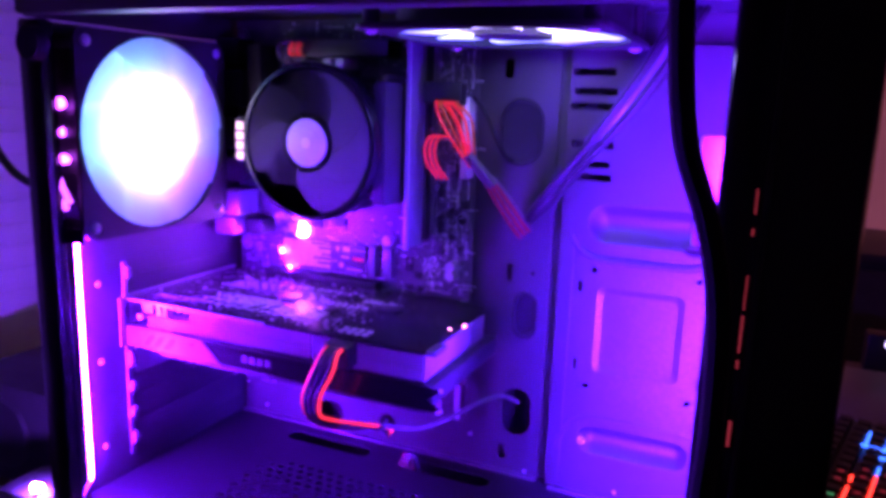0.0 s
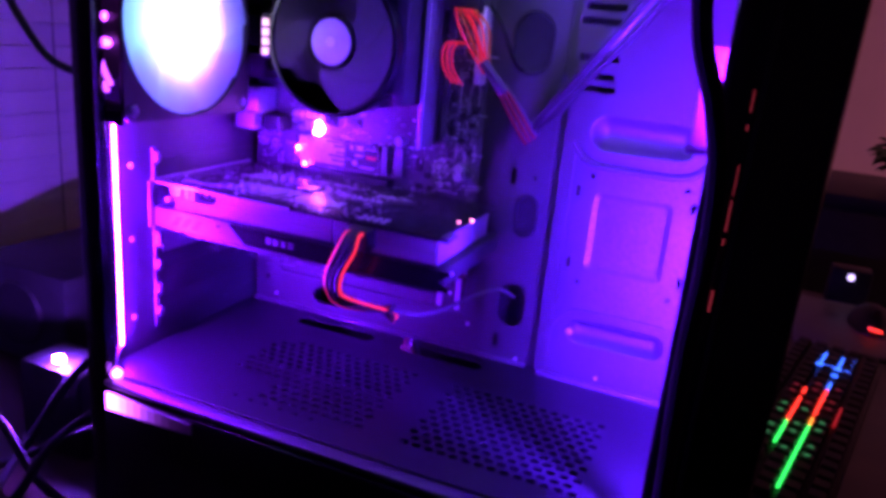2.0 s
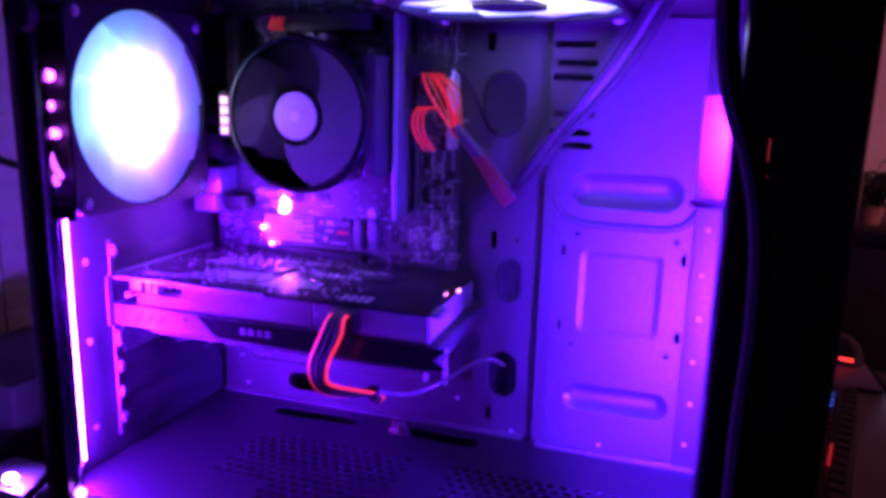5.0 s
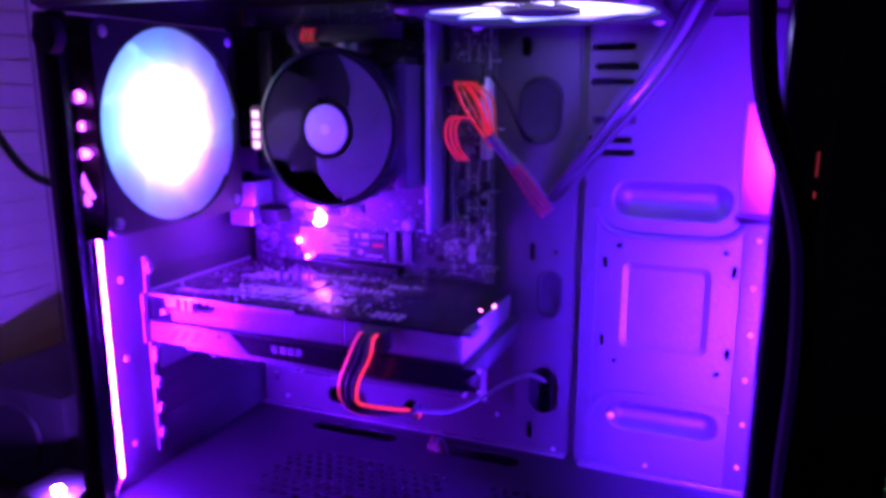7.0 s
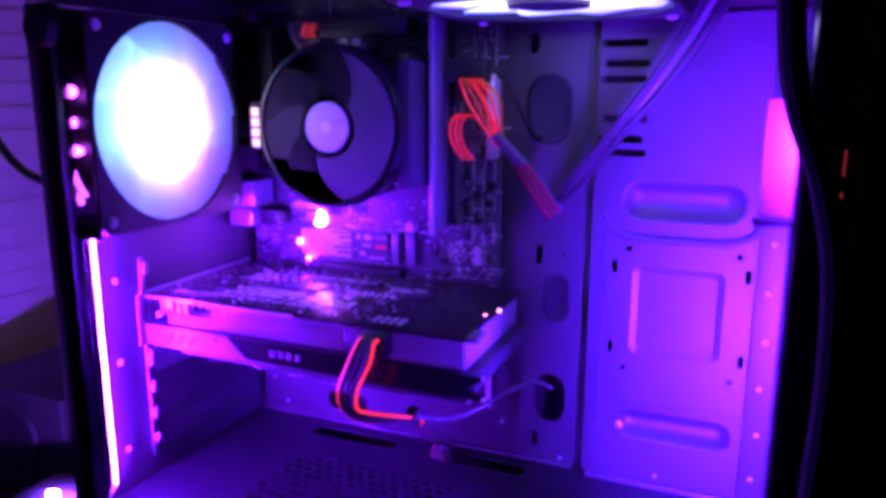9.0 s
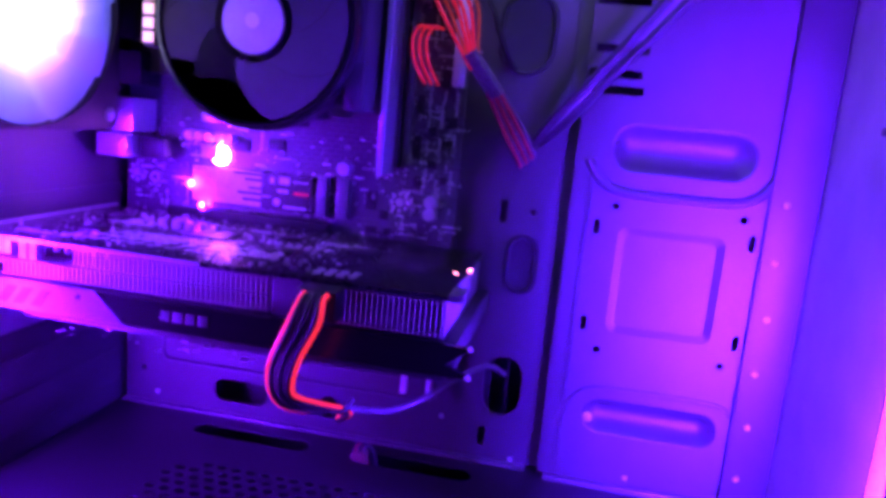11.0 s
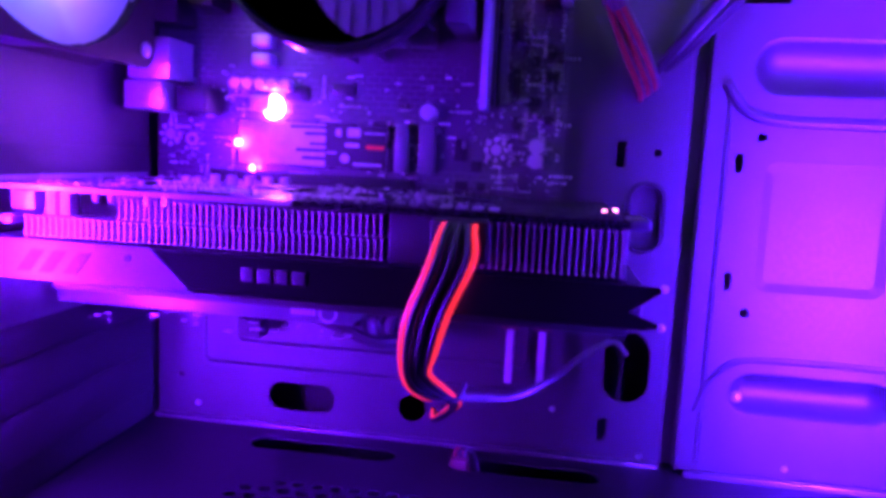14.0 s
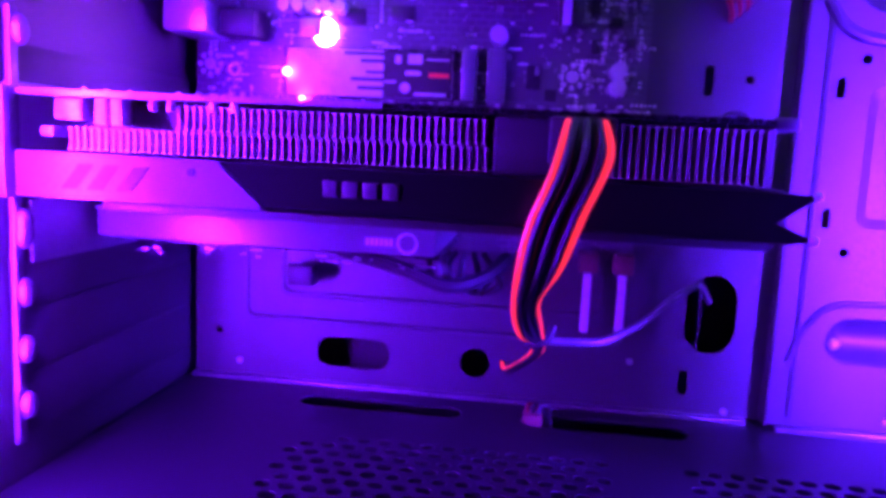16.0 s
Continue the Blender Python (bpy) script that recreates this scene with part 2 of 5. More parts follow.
def tube(bm, pts, r, seg=8, n=8, flat=1.0):
    line = smooth_line(pts, n)
    rings, side = [], None
    for i, p in enumerate(line):
        d = (line[min(i + 1, len(line) - 1)] - line[max(i - 1, 0)]).normalized()
        if side is None:
            side = d.orthogonal().normalized()
        side = (side - d * side.dot(d)).normalized()
        up = d.cross(side)
        rings.append([bm.verts.new(p + r * (math.cos(a) * side * flat + math.sin(a) * up)) for a in [2 * math.pi * k / seg for k in range(seg)]])
    for u, v in zip(rings, rings[1:]):
        for k in range(seg):
            bm.faces.new((u[k], u[(k + 1) % seg], v[(k + 1) % seg], v[k]))
    bm.faces.new(rings[0])
    bm.faces.new(rings[-1][::-1])
    return bm


def rrect(cx, cy, w, h, r, n=6):
    """A rounded rectangle's outline."""
    out = []
    for sx, sy, a0 in ((1, 1, 0), (-1, 1, 90), (-1, -1, 180), (1, -1, 270)):
        for k in range(n + 1):
            a = radians(a0 + 90 * k / n)
            out.append((cx + sx * (w / 2 - r) + r * math.cos(a), cy + sy * (h / 2 - r) + r * math.sin(a)))
    return out


def ring(cx, cy, r, n=16):
    return [(cx + r * math.cos(2 * math.pi * k / n), cy + r * math.sin(2 * math.pi * k / n)) for k in range(n)]


FRONTAL, FLAT, SIDE = "frontal", "flat", "side"


def place(kind, at):
    """From plate coordinates (u, v, out) to the world: frontal plates face -y, flat ones up, side ones +x."""
    if kind == FRONTAL:
        return Matrix(((1, 0, 0, 0), (0, 0, -1, at), (0, 1, 0, 0), (0, 0, 0, 1)))
    if kind == FLAT:
        return Matrix(((1, 0, 0, 0), (0, 1, 0, 0), (0, 0, 1, at), (0, 0, 0, 1)))
    return Matrix(((0, 0, 1, at), (1, 0, 0, 0), (0, 1, 0, 0), (0, 0, 0, 1)))


def plate(name, outlines, thick, kind, at, material, bevel=0.0003):
    """Sheet with holes: the first outline is its edge, the rest are openings. Its face lies at 'at'."""
    cu = bpy.data.curves.new(name, "CURVE")
    cu.dimensions, cu.fill_mode = "2D", "BOTH"
    cu.extrude, cu.bevel_depth, cu.bevel_resolution = thick / 2 - bevel, bevel, 1
    cu.offset = -bevel
    for o in outlines:
        s = cu.splines.new("POLY")
        s.points.add(len(o) - 1)
        for p, (u, v) in zip(s.points, o):
            p.co = (u, v, 0, 1)
        s.use_cyclic_u = True
    tmp = bpy.data.objects.new("tmp", cu)
    scene.collection.objects.link(tmp)
    me = bpy.data.meshes.new_from_object(tmp.evaluated_get(bpy.context.evaluated_depsgraph_get()))
    bpy.data.objects.remove(tmp)
    bpy.data.curves.remove(cu)
    w = bmesh.new()
    w.from_mesh(me)
    bmesh.ops.remove_doubles(w, verts=w.verts, dist=0.00002)
    w.to_mesh(me)
    w.free()
    me.transform(place(kind, at) @ Matrix.Translation((0, 0, -thick / 2)))
    me.materials.clear()
    me.materials.append(material)
    me.name = name
    return me


def dish(outline_of, steps, kind, at, floor=True):
    """A pressed form in a sheet: outline_of(inset) at each (inset, out) step, closed at the end."""
    bm = bmesh.new()
    m = place(kind, at)
    rings = [[bm.verts.new(m @ Vector((u, v, w))) for u, v in outline_of(i)] for i, w in steps]
    for a, b in zip(rings, rings[1:]):
        for k in range(len(a)):
            bm.faces.new((a[k], a[(k + 1) % len(a)], b[(k + 1) % len(a)], b[k]))
    if floor:
        bm.faces.new(rings[-1])
    return bm

# ---- room ----
def room():
    solid("floor", newbox(-3, 3, -2.5, 3.2, -0.8, -0.75), CARPET, "dark carpeted floor below the desk", "floor", kind="structure")
    solid("ceiling", newbox(-3, 3, -2.5, 3.2, 1.75, 1.8), WALL, "plain plaster ceiling in the dark", "ceiling", kind="structure")
    solid("wall_north", newbox(-3, 3, 2.4, 2.5, -0.75, 1.75), WALL, "plaster wall lit dull rose by the dusk", "wall", kind="structure")
    solid("wall_south", newbox(-3, 3, -2.5, -2.4, -0.75, 1.75), WALL, "plain dark plaster wall", "wall", kind="structure")
    solid("wall_west", newbox(-1.3, -1.2, -2.4, 2.4, -0.75, 1.75), WALL, "plain plaster wall behind the blind", "wall", kind="structure")
    e = bmesh.new()
    box(e, 2.4, 2.5, -2.4, 1.3, -0.75, 1.75)
    box(e, 2.4, 2.5, 2.2, 2.4, -0.75, 1.75)
    box(e, 2.4, 2.5, 1.3, 2.2, -0.75, 0.1)
    box(e, 2.4, 2.5, 1.3, 2.2, 1.4, 1.75)
    solid("wall_east", e, WALL, "unseen plaster wall with an opening added for the lamp", "wall", kind="structure")
    # fill lamp added in an unseen opening, aimed at the north wall
    lamp = bpy.data.lights.new("dusk_fill_light", "AREA")
    lamp.shape, lamp.size, lamp.size_y, lamp.energy, lamp.color = "RECTANGLE", 0.9, 1.2, 4.0, (1.0, 0.28, 0.42)
    lamp.spread = radians(62)
    new("dusk_fill_light", lamp).matrix_world = look((2.44, 1.75, 0.75), (0.3, 2.4, 0.4))
    # desk
    d = thing("desk", "dark red-brown wooden desk under the computer", "desk", (-0.6, 0.5, -0.75))
    part("tabletop", newbox(-1.15, 0.27, 0.12, 1.35, -0.035, 0.0, bevel=0.006), DESK, d)
    for x in (-1.08, 0.2):
        for y in (0.18, 1.28):
            part("leg", newbox(x - 0.03, x + 0.03, y - 0.03, y + 0.03, -0.75, -0.036, bevel=0.004), DESK, d)
    # blind
    b = thing("window_blind", "closed white horizontal blind lit violet", "blind", (-0.8, 0.6, 0.0))
    slat = bmesh.new()
    box(slat, -0.0012, 0.0012, -0.75, 0.75, -0.0145, 0.0145, bevel=0.0008, turn=Euler((0, radians(7), 0)).to_quaternion())
    me = mesh_of(slat, "slat", SLAT)
    for k in range(44):
        part("slat", me, None, b, at=Matrix.Translation((-0.8, 0.75, -0.38 + k * 0.0265)))
    for y in (0.42, 0.52, 0.62, 0.95):
        part("cord", cyl(bmesh.new(), (-0.796, y, -0.4), (-0.796, y, 0.8), 0.0012, seg=8), MARK, b)
    part("headrail", newbox(-0.82, -0.78, 0.0, 1.5, 0.785, 0.82, bevel=0.003), SLAT, b)


def left_clutter():
    s = thing("speaker", "black box speaker on the desk behind the case", "speaker", (-0.67, 0.53, 0))
    part("cabinet", newbox(-0.74, -0.6, 0.45, 0.6, 0.006, 0.112, bevel=0.006), BLACK, s)
    part("cone", cyl(bmesh.new(), (-0.67, 0.451, 0.06), (-0.67, 0.447, 0.06), 0.038, 0.034, seg=28), RUBBER, s)
    for x in (-0.72, -0.62):
        part("foot", cyl(bmesh.new(), (x, 0.5, 0), (x, 0.5, 0.006), 0.008, seg=12), RUBBER, s)
    a = thing("usb_hub", "small black hub with a bright blue diode on the desk", "usb hub", (-0.5, 0.37, 0))
    part("body", newbox(-0.545, -0.47, 0.352, 0.40, 0.0, 0.082, bevel=0.006), BLACK, a)
    part("lamp_stem", cyl(bmesh.new(), (-0.503, 0.360, 0.0815), (-0.503, 0.360, 0.0862), 0.0035, seg=14), BLACK, a)
    part("lamp_lens", ball(bmesh.new(), (-0.503, 0.360, 0.0880), 0.0048, 1.2, 0.8, 0.6), E_BLUE, a, "glowing blue lens")
    lines = (((-0.43, 0.30, 0.005), (-0.45, 0.29, 0.03), (-0.50, 0.30, 0.06), (-0.54, 0.31, 0.03), (-0.57, 0.28, 0.005)),
             ((-0.40, 0.33, 0.10), (-0.44, 0.30, 0.06), (-0.46, 0.26, 0.01), (-0.50, 0.2, 0.005)),
             ((-0.40, 0.36, 0.07), (-0.45, 0.32, 0.05), (-0.52, 0.3, 0.012), (-0.62, 0.3, 0.006)),
             ((-0.41, 0.38, 0.12), (-0.46, 0.35, 0.10), (-0.49, 0.32, 0.04), (-0.47, 0.25, 0.006)))
    for p in lines:
        solid("power_cable", tube(bmesh.new(), p, 0.0036), RUBBER, "black cable looped on the desk behind the case", "cable", "cables behind the case")
    solid("hanging_cable", tube(bmesh.new(), ((-0.39, 0.36, 0.34), (-0.44, 0.335, 0.336), (-0.475, 0.33, 0.36), (-0.52, 0.34, 0.42), (-0.56, 0.36, 0.56), (-0.6, 0.42, 0.8)), 0.0028),
          RUBBER, "thin black cable hanging in a loop behind the case", "cable")


def right_clutter():
    k = thing("keyboard", "black keyboard with red, green and blue backlit keys", "keyboard", (0.14, 0.85, 0))
    turn = Matrix.Translation((0.142, 0.80, 0)) @ Matrix.Rotation(radians(-13.2), 4, "Z")
    body = newbox(-0.076, 0.034, -0.225, 0.225, 0.0, 0.014, bevel=0.004)
    bmesh.ops.transform(body, matrix=turn, verts=body.verts)
    part("body", body, BLACK, k)
    cap = bmesh.new()
    bmesh.ops.create_cone(cap, cap_ends=True, segments=4, radius1=0.0118, radius2=0.0094, depth=0.008, matrix=Matrix.Rotation(radians(45), 4, "Z"))
    cap = mesh_of(cap, "key", BLACK)
    for i in range(5):
        for j in range(21):
            part("key", cap, None, k, at=turn @ Matrix.Translation((-0.063 + i * 0.021, -0.21 + j * 0.021, 0.0185)))
    def light(x0, x1, y0, y1, m, name="backlight", z=0.0185):
        g = newbox(x0, x1, y0, y1, z, z + 0.002)
        bmesh.ops.transform(g, matrix=turn, verts=g.verts)
        part(name, g, m, k, "glowing gap between keys" if name == "backlight" else "glowing key mark")

    for x, runs in ((-0.0105, ((0.062, 0.085, E_KB), (-0.020, 0.060, E_KR), (-0.050, -0.030, E_KO), (-0.200, -0.052, E_KG))),
                    (-0.0315, ((0.030, 0.045, E_KR), (-0.055, 0.015, E_KR), (-0.115, -0.057, E_KG))),
                    (0.0105, ((-0.035, 0.02, E_KD),))):
        for y0, y1, m in runs:
            light(x - 0.0013, x + 0.0013, y0, y1, m)
    light(-0.036, 0.004, 0.1365, 0.1405, E_KB)
    light(-0.020, 0.004, 0.112, 0.115, E_KB)
    for x in (-0.0315, -0.0105, 0.0025):
        light(x - 0.0012, x + 0.0012, 0.145, 0.185, E_KB)
    for i in range(5):
        for j in range(4, 14):
            if (i + 2 * j) % 3 and i in (1, 2, 3):
                x, y = -0.063 + i * 0.021, -0.21 + j * 0.021
                light(x - 0.0028, x + 0.0028, y - 0.0016, y + 0.0016, E_KR2 if j > 9 else E_KG2, "key_mark", 0.0212)
    m = thing("mouse", "black mouse with a red glowing band", "mouse", (0.24, 1.2, 0))
    part("shell", ball(bmesh.new(), (0.235, 1.2, 0.0), 0.02, 1.6, 3.0, 1.9, 18), BLACK, m)
    part("band", tube(bmesh.new(), ((0.222, 1.139, 0.018), (0.232, 1.136, 0.018), (0.240, 1.139, 0.016)), 0.0018), E_KR, m, "glowing red band")
    part("wheel", cyl(bmesh.new(), (0.228, 1.165, 0.036), (0.236, 1.165, 0.036), 0.005, seg=14), BLACK, m)
    solid("mouse_pad", newbox(0.12, 0.265, 1.06, 1.3, 0.0005, 0.004, bevel=0.001), MARK, "pale mouse pad on the desk", "mouse pad")
    c = thing("charger", "small black charger with a pale violet lamp", "charger", (0.31, 1.13, -0.035))
    part("body", newbox(0.272, 0.32, 1.09, 1.16, -0.03, 0.0, bevel=0.004), BLACK, c)
    part("bracket", newbox(0.2705, 0.28, 1.10, 1.15, -0.034, -0.028), BLACK, c)
    part("lamp_lens", ball(bmesh.new(), (0.298, 1.128, 0.002), 0.007), E_PALE, c, "glowing pale violet lens")
    r = thing("router", "small black box with a pale violet lamp on the desk", "router", (0.208, 1.315, 0.0))
    part("body", newbox(0.178, 0.240, 1.302, 1.34, 0.0, 0.062, bevel=0.004), BLACK, r)
    part("lamp_lens", ball(bmesh.new(), (0.208, 1.3005, 0.049), 0.006), E_PALE, r, "glowing pale violet lens")
    cab = thing("cabinet", "dark low cabinet against the wall", "cabinet", (0.6, 2.1, -0.75))
    part("carcass", newbox(0.1, 1.6, 1.95, 2.39, -0.75, 0.06, bevel=0.006), BLACK, cab)
    part("top", newbox(0.08, 1.62, 1.93, 2.395, 0.061, 0.09, bevel=0.004), BLACK, cab)
    for x0, x1 in ((0.12, 0.84), (0.86, 1.58)):
        door = part("door", newbox(x0, x1, 1.93, 1.949, -0.7, 0.05, bevel=0.003), BLACK, cab)
        part("handle", newbox((x0 + x1) / 2 - 0.04, (x0 + x1) / 2 + 0.04, 1.915, 1.929, -0.02, -0.01, bevel=0.002), GUN, door)
    pl = thing("potted_plant", "dark leafy plant in a clay pot on the cabinet", "plant", (0.43, 2.1, 0.09))
    part("pot", cyl(bmesh.new(), (0.43, 2.1, 0.09), (0.43, 2.1, 0.14), 0.045, 0.055, seg=24), POT, pl)
    rng = random.Random(5)
    lf = bmesh.new()
    vs = [lf.verts.new(v) for v in ((0, 0, 0), (0.011, 0.02, 0.004), (0.008, 0.045, 0.003), (0, 0.062, -0.006), (-0.008, 0.045, 0.003), (-0.011, 0.02, 0.004), (0, 0.025, -0.001), (0, 0.045, -0.003))]
    for f in ((0, 1, 6), (1, 2, 7, 6), (2, 3, 7), (3, 4, 7), (4, 5, 6, 7), (5, 0, 6)):
        lf.faces.new([vs[i] for i in f])
    lf = mesh_of(lf, "leaf", LEAF)
    stems = bmesh.new()
    for _ in range(26):
        a, tilt, ln = rng.uniform(0, 6.28), rng.uniform(0.2, 1.25), rng.uniform(0.04, 0.11)
        d = Vector((math.cos(a) * math.sin(tilt), math.sin(a) * math.sin(tilt), math.cos(tilt) * 0.7))
        p0 = Vector((0.43, 2.1, 0.135))
        tip = p0 + d * ln * 1.6
        tube(stems, (p0, p0 + d * ln + Vector((0, 0, 0.006)), tip), 0.0016, 5, 3)
        for q in (0.5, 0.75, 1.0):
            for s in (-0.7, 0.0, 0.7):
                part("leaf", lf, None, pl, at=Matrix.Translation(p0 + (tip - p0) * q) @ Euler((rng.uniform(-0.5, 0.5), rng.uniform(-0.6, 0.6), a - 1.57 + s)).to_matrix().to_4x4())
    part("stem", stems, LEAF, pl)
    st = thing("microphone_stand", "black microphone on a thin stand behind the desk", "microphone", (0.47, 1.6, -0.75))
    part("base", cyl(bmesh.new(), (0.47, 1.6, -0.75), (0.47, 1.6, -0.735), 0.09, 0.085, seg=32), BLACK, st)
    part("pole", cyl(bmesh.new(), (0.47, 1.6, -0.735), (0.47, 1.6, 0.27), 0.004, seg=10), BLACK, st)
    part("arm", tube(bmesh.new(), ((0.47, 1.6, 0.265), (0.462, 1.6, 0.275), (0.455, 1.6, 0.285)), 0.004), BLACK, st)
    part("capsule", cyl(bmesh.new(), (0.432, 1.6, 0.252), (0.452, 1.6, 0.298), 0.012, 0.016, seg=16), BLACK, st)


# ---- computer case ----
TRAY, PANEL, SHROUD = 0.456, 0.450, 0.146

def case():
    c = thing("computer_case", "open black steel computer case with its side panel off", "computer case", (-0.18, 0.37, 0.0))
    # tray behind the main board, with cable openings
    sheet = [(-0.372, SHROUD + 0.001), (-0.1225, SHROUD + 0.001), (-0.1225, 0.437), (-0.372, 0.437)]
    openings = [rrect(-0.296, 0.162, 0.034, 0.014, 0.0068), ring(-0.240, 0.162, 0.0068),
                rrect(-0.140, 0.192, 0.021, 0.034, 0.0102), rrect(-0.149, 0.161, 0.004, 0.011, 0.0015),
                rrect(-0.150, 0.290, 0.004, 0.012, 0.001), rrect(-0.147, 0.383, 0.026, 0.040, 0.0128),
                rrect(-0.1375, 0.262, 0.015, 0.030, 0.007), rrect(-0.157, 0.423, 0.006, 0.012, 0.002), ring(-0.134, 0.291, 0.0018, 10), ring(-0.36, 0.168, 0.0016, 10)]
    part("tray", plate("tray", [sheet] + openings, 0.0012, FRONTAL, TRAY, STEEL), None, c, "black sheet with oval cable openings")
    for o, ins in ((rrect(-0.262, 0.200, 0.172, 0.050, 0.004), 0), (rrect(-0.258, 0.206, 0.146, 0.038, 0.004), 0)):
        g = dish(lambda i, o=o: [(u + (i if u < -0.26 else -i), v + (i if v < 0.2 else -i)) for u, v in o], ((0, 0.0002), (0.0008, 0.0012), (0.0016, 0.0012), (0.0024, 0.0002)), FRONTAL, TRAY, floor=False)
        part("pressed_rib", g, STEEL, c)
    part("tray_flange", newbox(-0.372, -0.1225, TRAY - 0.0046, TRAY - 0.0004, SHROUD, SHROUD + 0.0022, bevel=0.0006), STEEL_EDGE, c, "bright folded lower edge")
    for cx, cz, w, hh in ((-0.147, 0.383, 0.030, 0.044), (-0.1375, 0.262, 0.018, 0.033)):
        part("grommet", dish(lambda i, cx=cx, cz=cz, w=w, hh=hh: rrect(cx, cz, w - 2 * i, hh - 2 * i, w / 2 - 0.0002 - i), ((0, 0.0002), (0.0006, 0.0014), (0.0020, 0.0014), (0.0026, -0.0012), (0.006, -0.0018)), FRONTAL, TRAY), BLACK, c, "black rubber cable grommet")
    # near-black colour stands in for the shade seen through the tray openings
    part("cable_room_back", newbox(-0.374, 0.004, 0.480, 0.482, 0.02, 0.437), RUBBER, c)
    # raised front plate with drive mounts
    edge = rrect(-0.052, 0.2925, 0.126, 0.289, 0.002)
    top_o = lambda i: rrect(-0.0625, 0.330, 0.071 - 2 * i, 0.024 - 2 * i, 0.0118 - i)
    low_o = lambda i: rrect(-0.060, 0.1862, 0.070 - 2 * i, 0.0195 - 2 * i, 0.0096 - i)
    mid_o = lambda i: rrect(-0.0625, 0.2615, 0.053 - 2 * i, 0.056 - 2 * i, 0.005 - i * 0.5)
    holes = [top_o(0), low_o(0), mid_o(0)] + [ring(x, z, 0.0019, 12) for x in (-0.092, -0.029) for z in (0.300, 0.223)]
    holes += [rrect(x, z, 0.0030, 0.0080, 0.0014) for x in (-0.1005, -0.0235) for z in (0.2885, 0.2365)]
    slots = [rrect(-0.101 + 0.002 * (k % 2), z, 0.026, 0.0042, 0.001) for k, z in enumerate((0.4215, 0.410, 0.401, 0.378, 0.366, 0.358))]
    part("front_plate", plate("front_plate", [edge] + holes + slots, 0.0012, FRONTAL, PANEL, STEEL), None, c, "raised plate with pressed drive mounts")
    part("upper_recess", dish(top_o, ((0, 0), (0.0008, -0.0003), (0.0022, -0.0018), (0.0045, -0.0045), (0.0075, -0.0066), (0.0100, -0.0075), (0.0114, -0.0077)), FRONTAL, PANEL), STEEL, c)
    part("lower_recess", dish(low_o, ((0, 0), (0.0006, -0.0003), (0.0018, -0.0020), (0.0036, -0.0055), (0.0060, -0.0080), (0.0080, -0.0089), (0.0092, -0.0091)), FRONTAL, PANEL), STEEL, c)
    part("drive_mount", dish(mid_o, ((0, 0), (0.0003, -0.0001), (0.0034, -0.0012), (0.0038, -0.0013)), FRONTAL, PANEL), STEEL, c, smooth=False)
    lip = [(-0.1085 + k * 0.0915 / 20, 0.3145 - 0.0075 * (1 - abs(k / 10 - 1) ** 5)) for k in range(21)]
    part("pressed_lip", tube(bmesh.new(), [(u, PANEL - 0.0006, v + (0.008 * (abs(i - 10) / 10) ** 8)) for i, (u, v) in enumerate(lip)], 0.0024, 8, 2), STEEL, c)
    arch = [(-0.109, 0.176), (-0.104, 0.190), (-0.094, 0.2005), (-0.075, 0.2025), (-0.04, 0.2025), (-0.024, 0.2005), (-0.014, 0.190), (-0.010, 0.176)]
    part("pressed_arch", tube(bmesh.new(), [(u, PANEL + 0.0003, v) for u, v in arch], 0.0016, 8, 6), STEEL, c)
    part("plate_fold", newbox(-0.1155, -0.1143, PANEL + 0.0004, TRAY + 0.012, 0.147, 0.437), STEEL, c)
    part("plate_rib", tube(bmesh.new(), [(-0.1065, PANEL + 0.0002, z) for z in (0.152, 0.25, 0.317)], 0.0012, 6, 2), STEEL, c)
    part("plate_flange", newbox(-0.112, 0.003, PANEL - 0.005, PANEL - 0.0014, SHROUD, SHROUD + 0.003, bevel=0.0006), STEEL_EDGE, c, "bright folded lower edge")
    part("gap_back", newbox(-0.1222, -0.1157, 0.4575, 0.4587, 0.147, 0.437), STEEL, c)
    # the first, larger ball paints the light caught by the recess's left wall
    for x, z in ((-0.092, 0.185), (-0.350, 0.1545), (-0.131, 0.150), (-0.1725, 0.169), (-0.068, 0.1535)):
        s = part("screw", ball(bmesh.new(), (x, (PANEL if x > -0.115 else TRAY) - 0.0008, z), 0.0026 if x == -0.092 else 0.0014, 1, 0.7, 1), TIN, c, "small bright ball for screws and one recess glint")
    # rear wall, with expansion slot bracket frame
    rear = [(0.281, 0.0), (0.482, 0.0), (0.482, 0.437), (0.281, 0.437)]
    fan_hole = ring(0.352, 0.374, 0.056, 40)
    dots = [ring(y, z, 0.0012, 8) for y in (0.362, 0.384, 0.406, 0.428) for z in (0.172, 0.192, 0.212, 0.232)]
    part("rear_wall", plate("rear_wall", [rear, fan_hole] + dots, 0.0012, SIDE, -0.3755, STEEL), None, c)
    part("slot_rail", newbox(-0.3748, -0.3725, 0.3375, 0.3415, 0.158, 0.292, bevel=0.0008), STEEL_EDGE, c, "bright edge of the slot covers")
    for z in (0.285, 0.228, 0.2245, 0.2065, 0.1885, 0.1705):
        part("cover_tab", ball(bmesh.new(), (-0.3715, 0.3405, z), 0.003, 0.9, 1.0, 1.5), STEEL_EDGE, c)
    for y, z in ((0.320, 0.281), (0.319, 0.172), (0.319, 0.23)):
        part("rivet", ball(bmesh.new(), (-0.3748, y, z), 0.0022, 0.5, 1, 1), TIN, c)
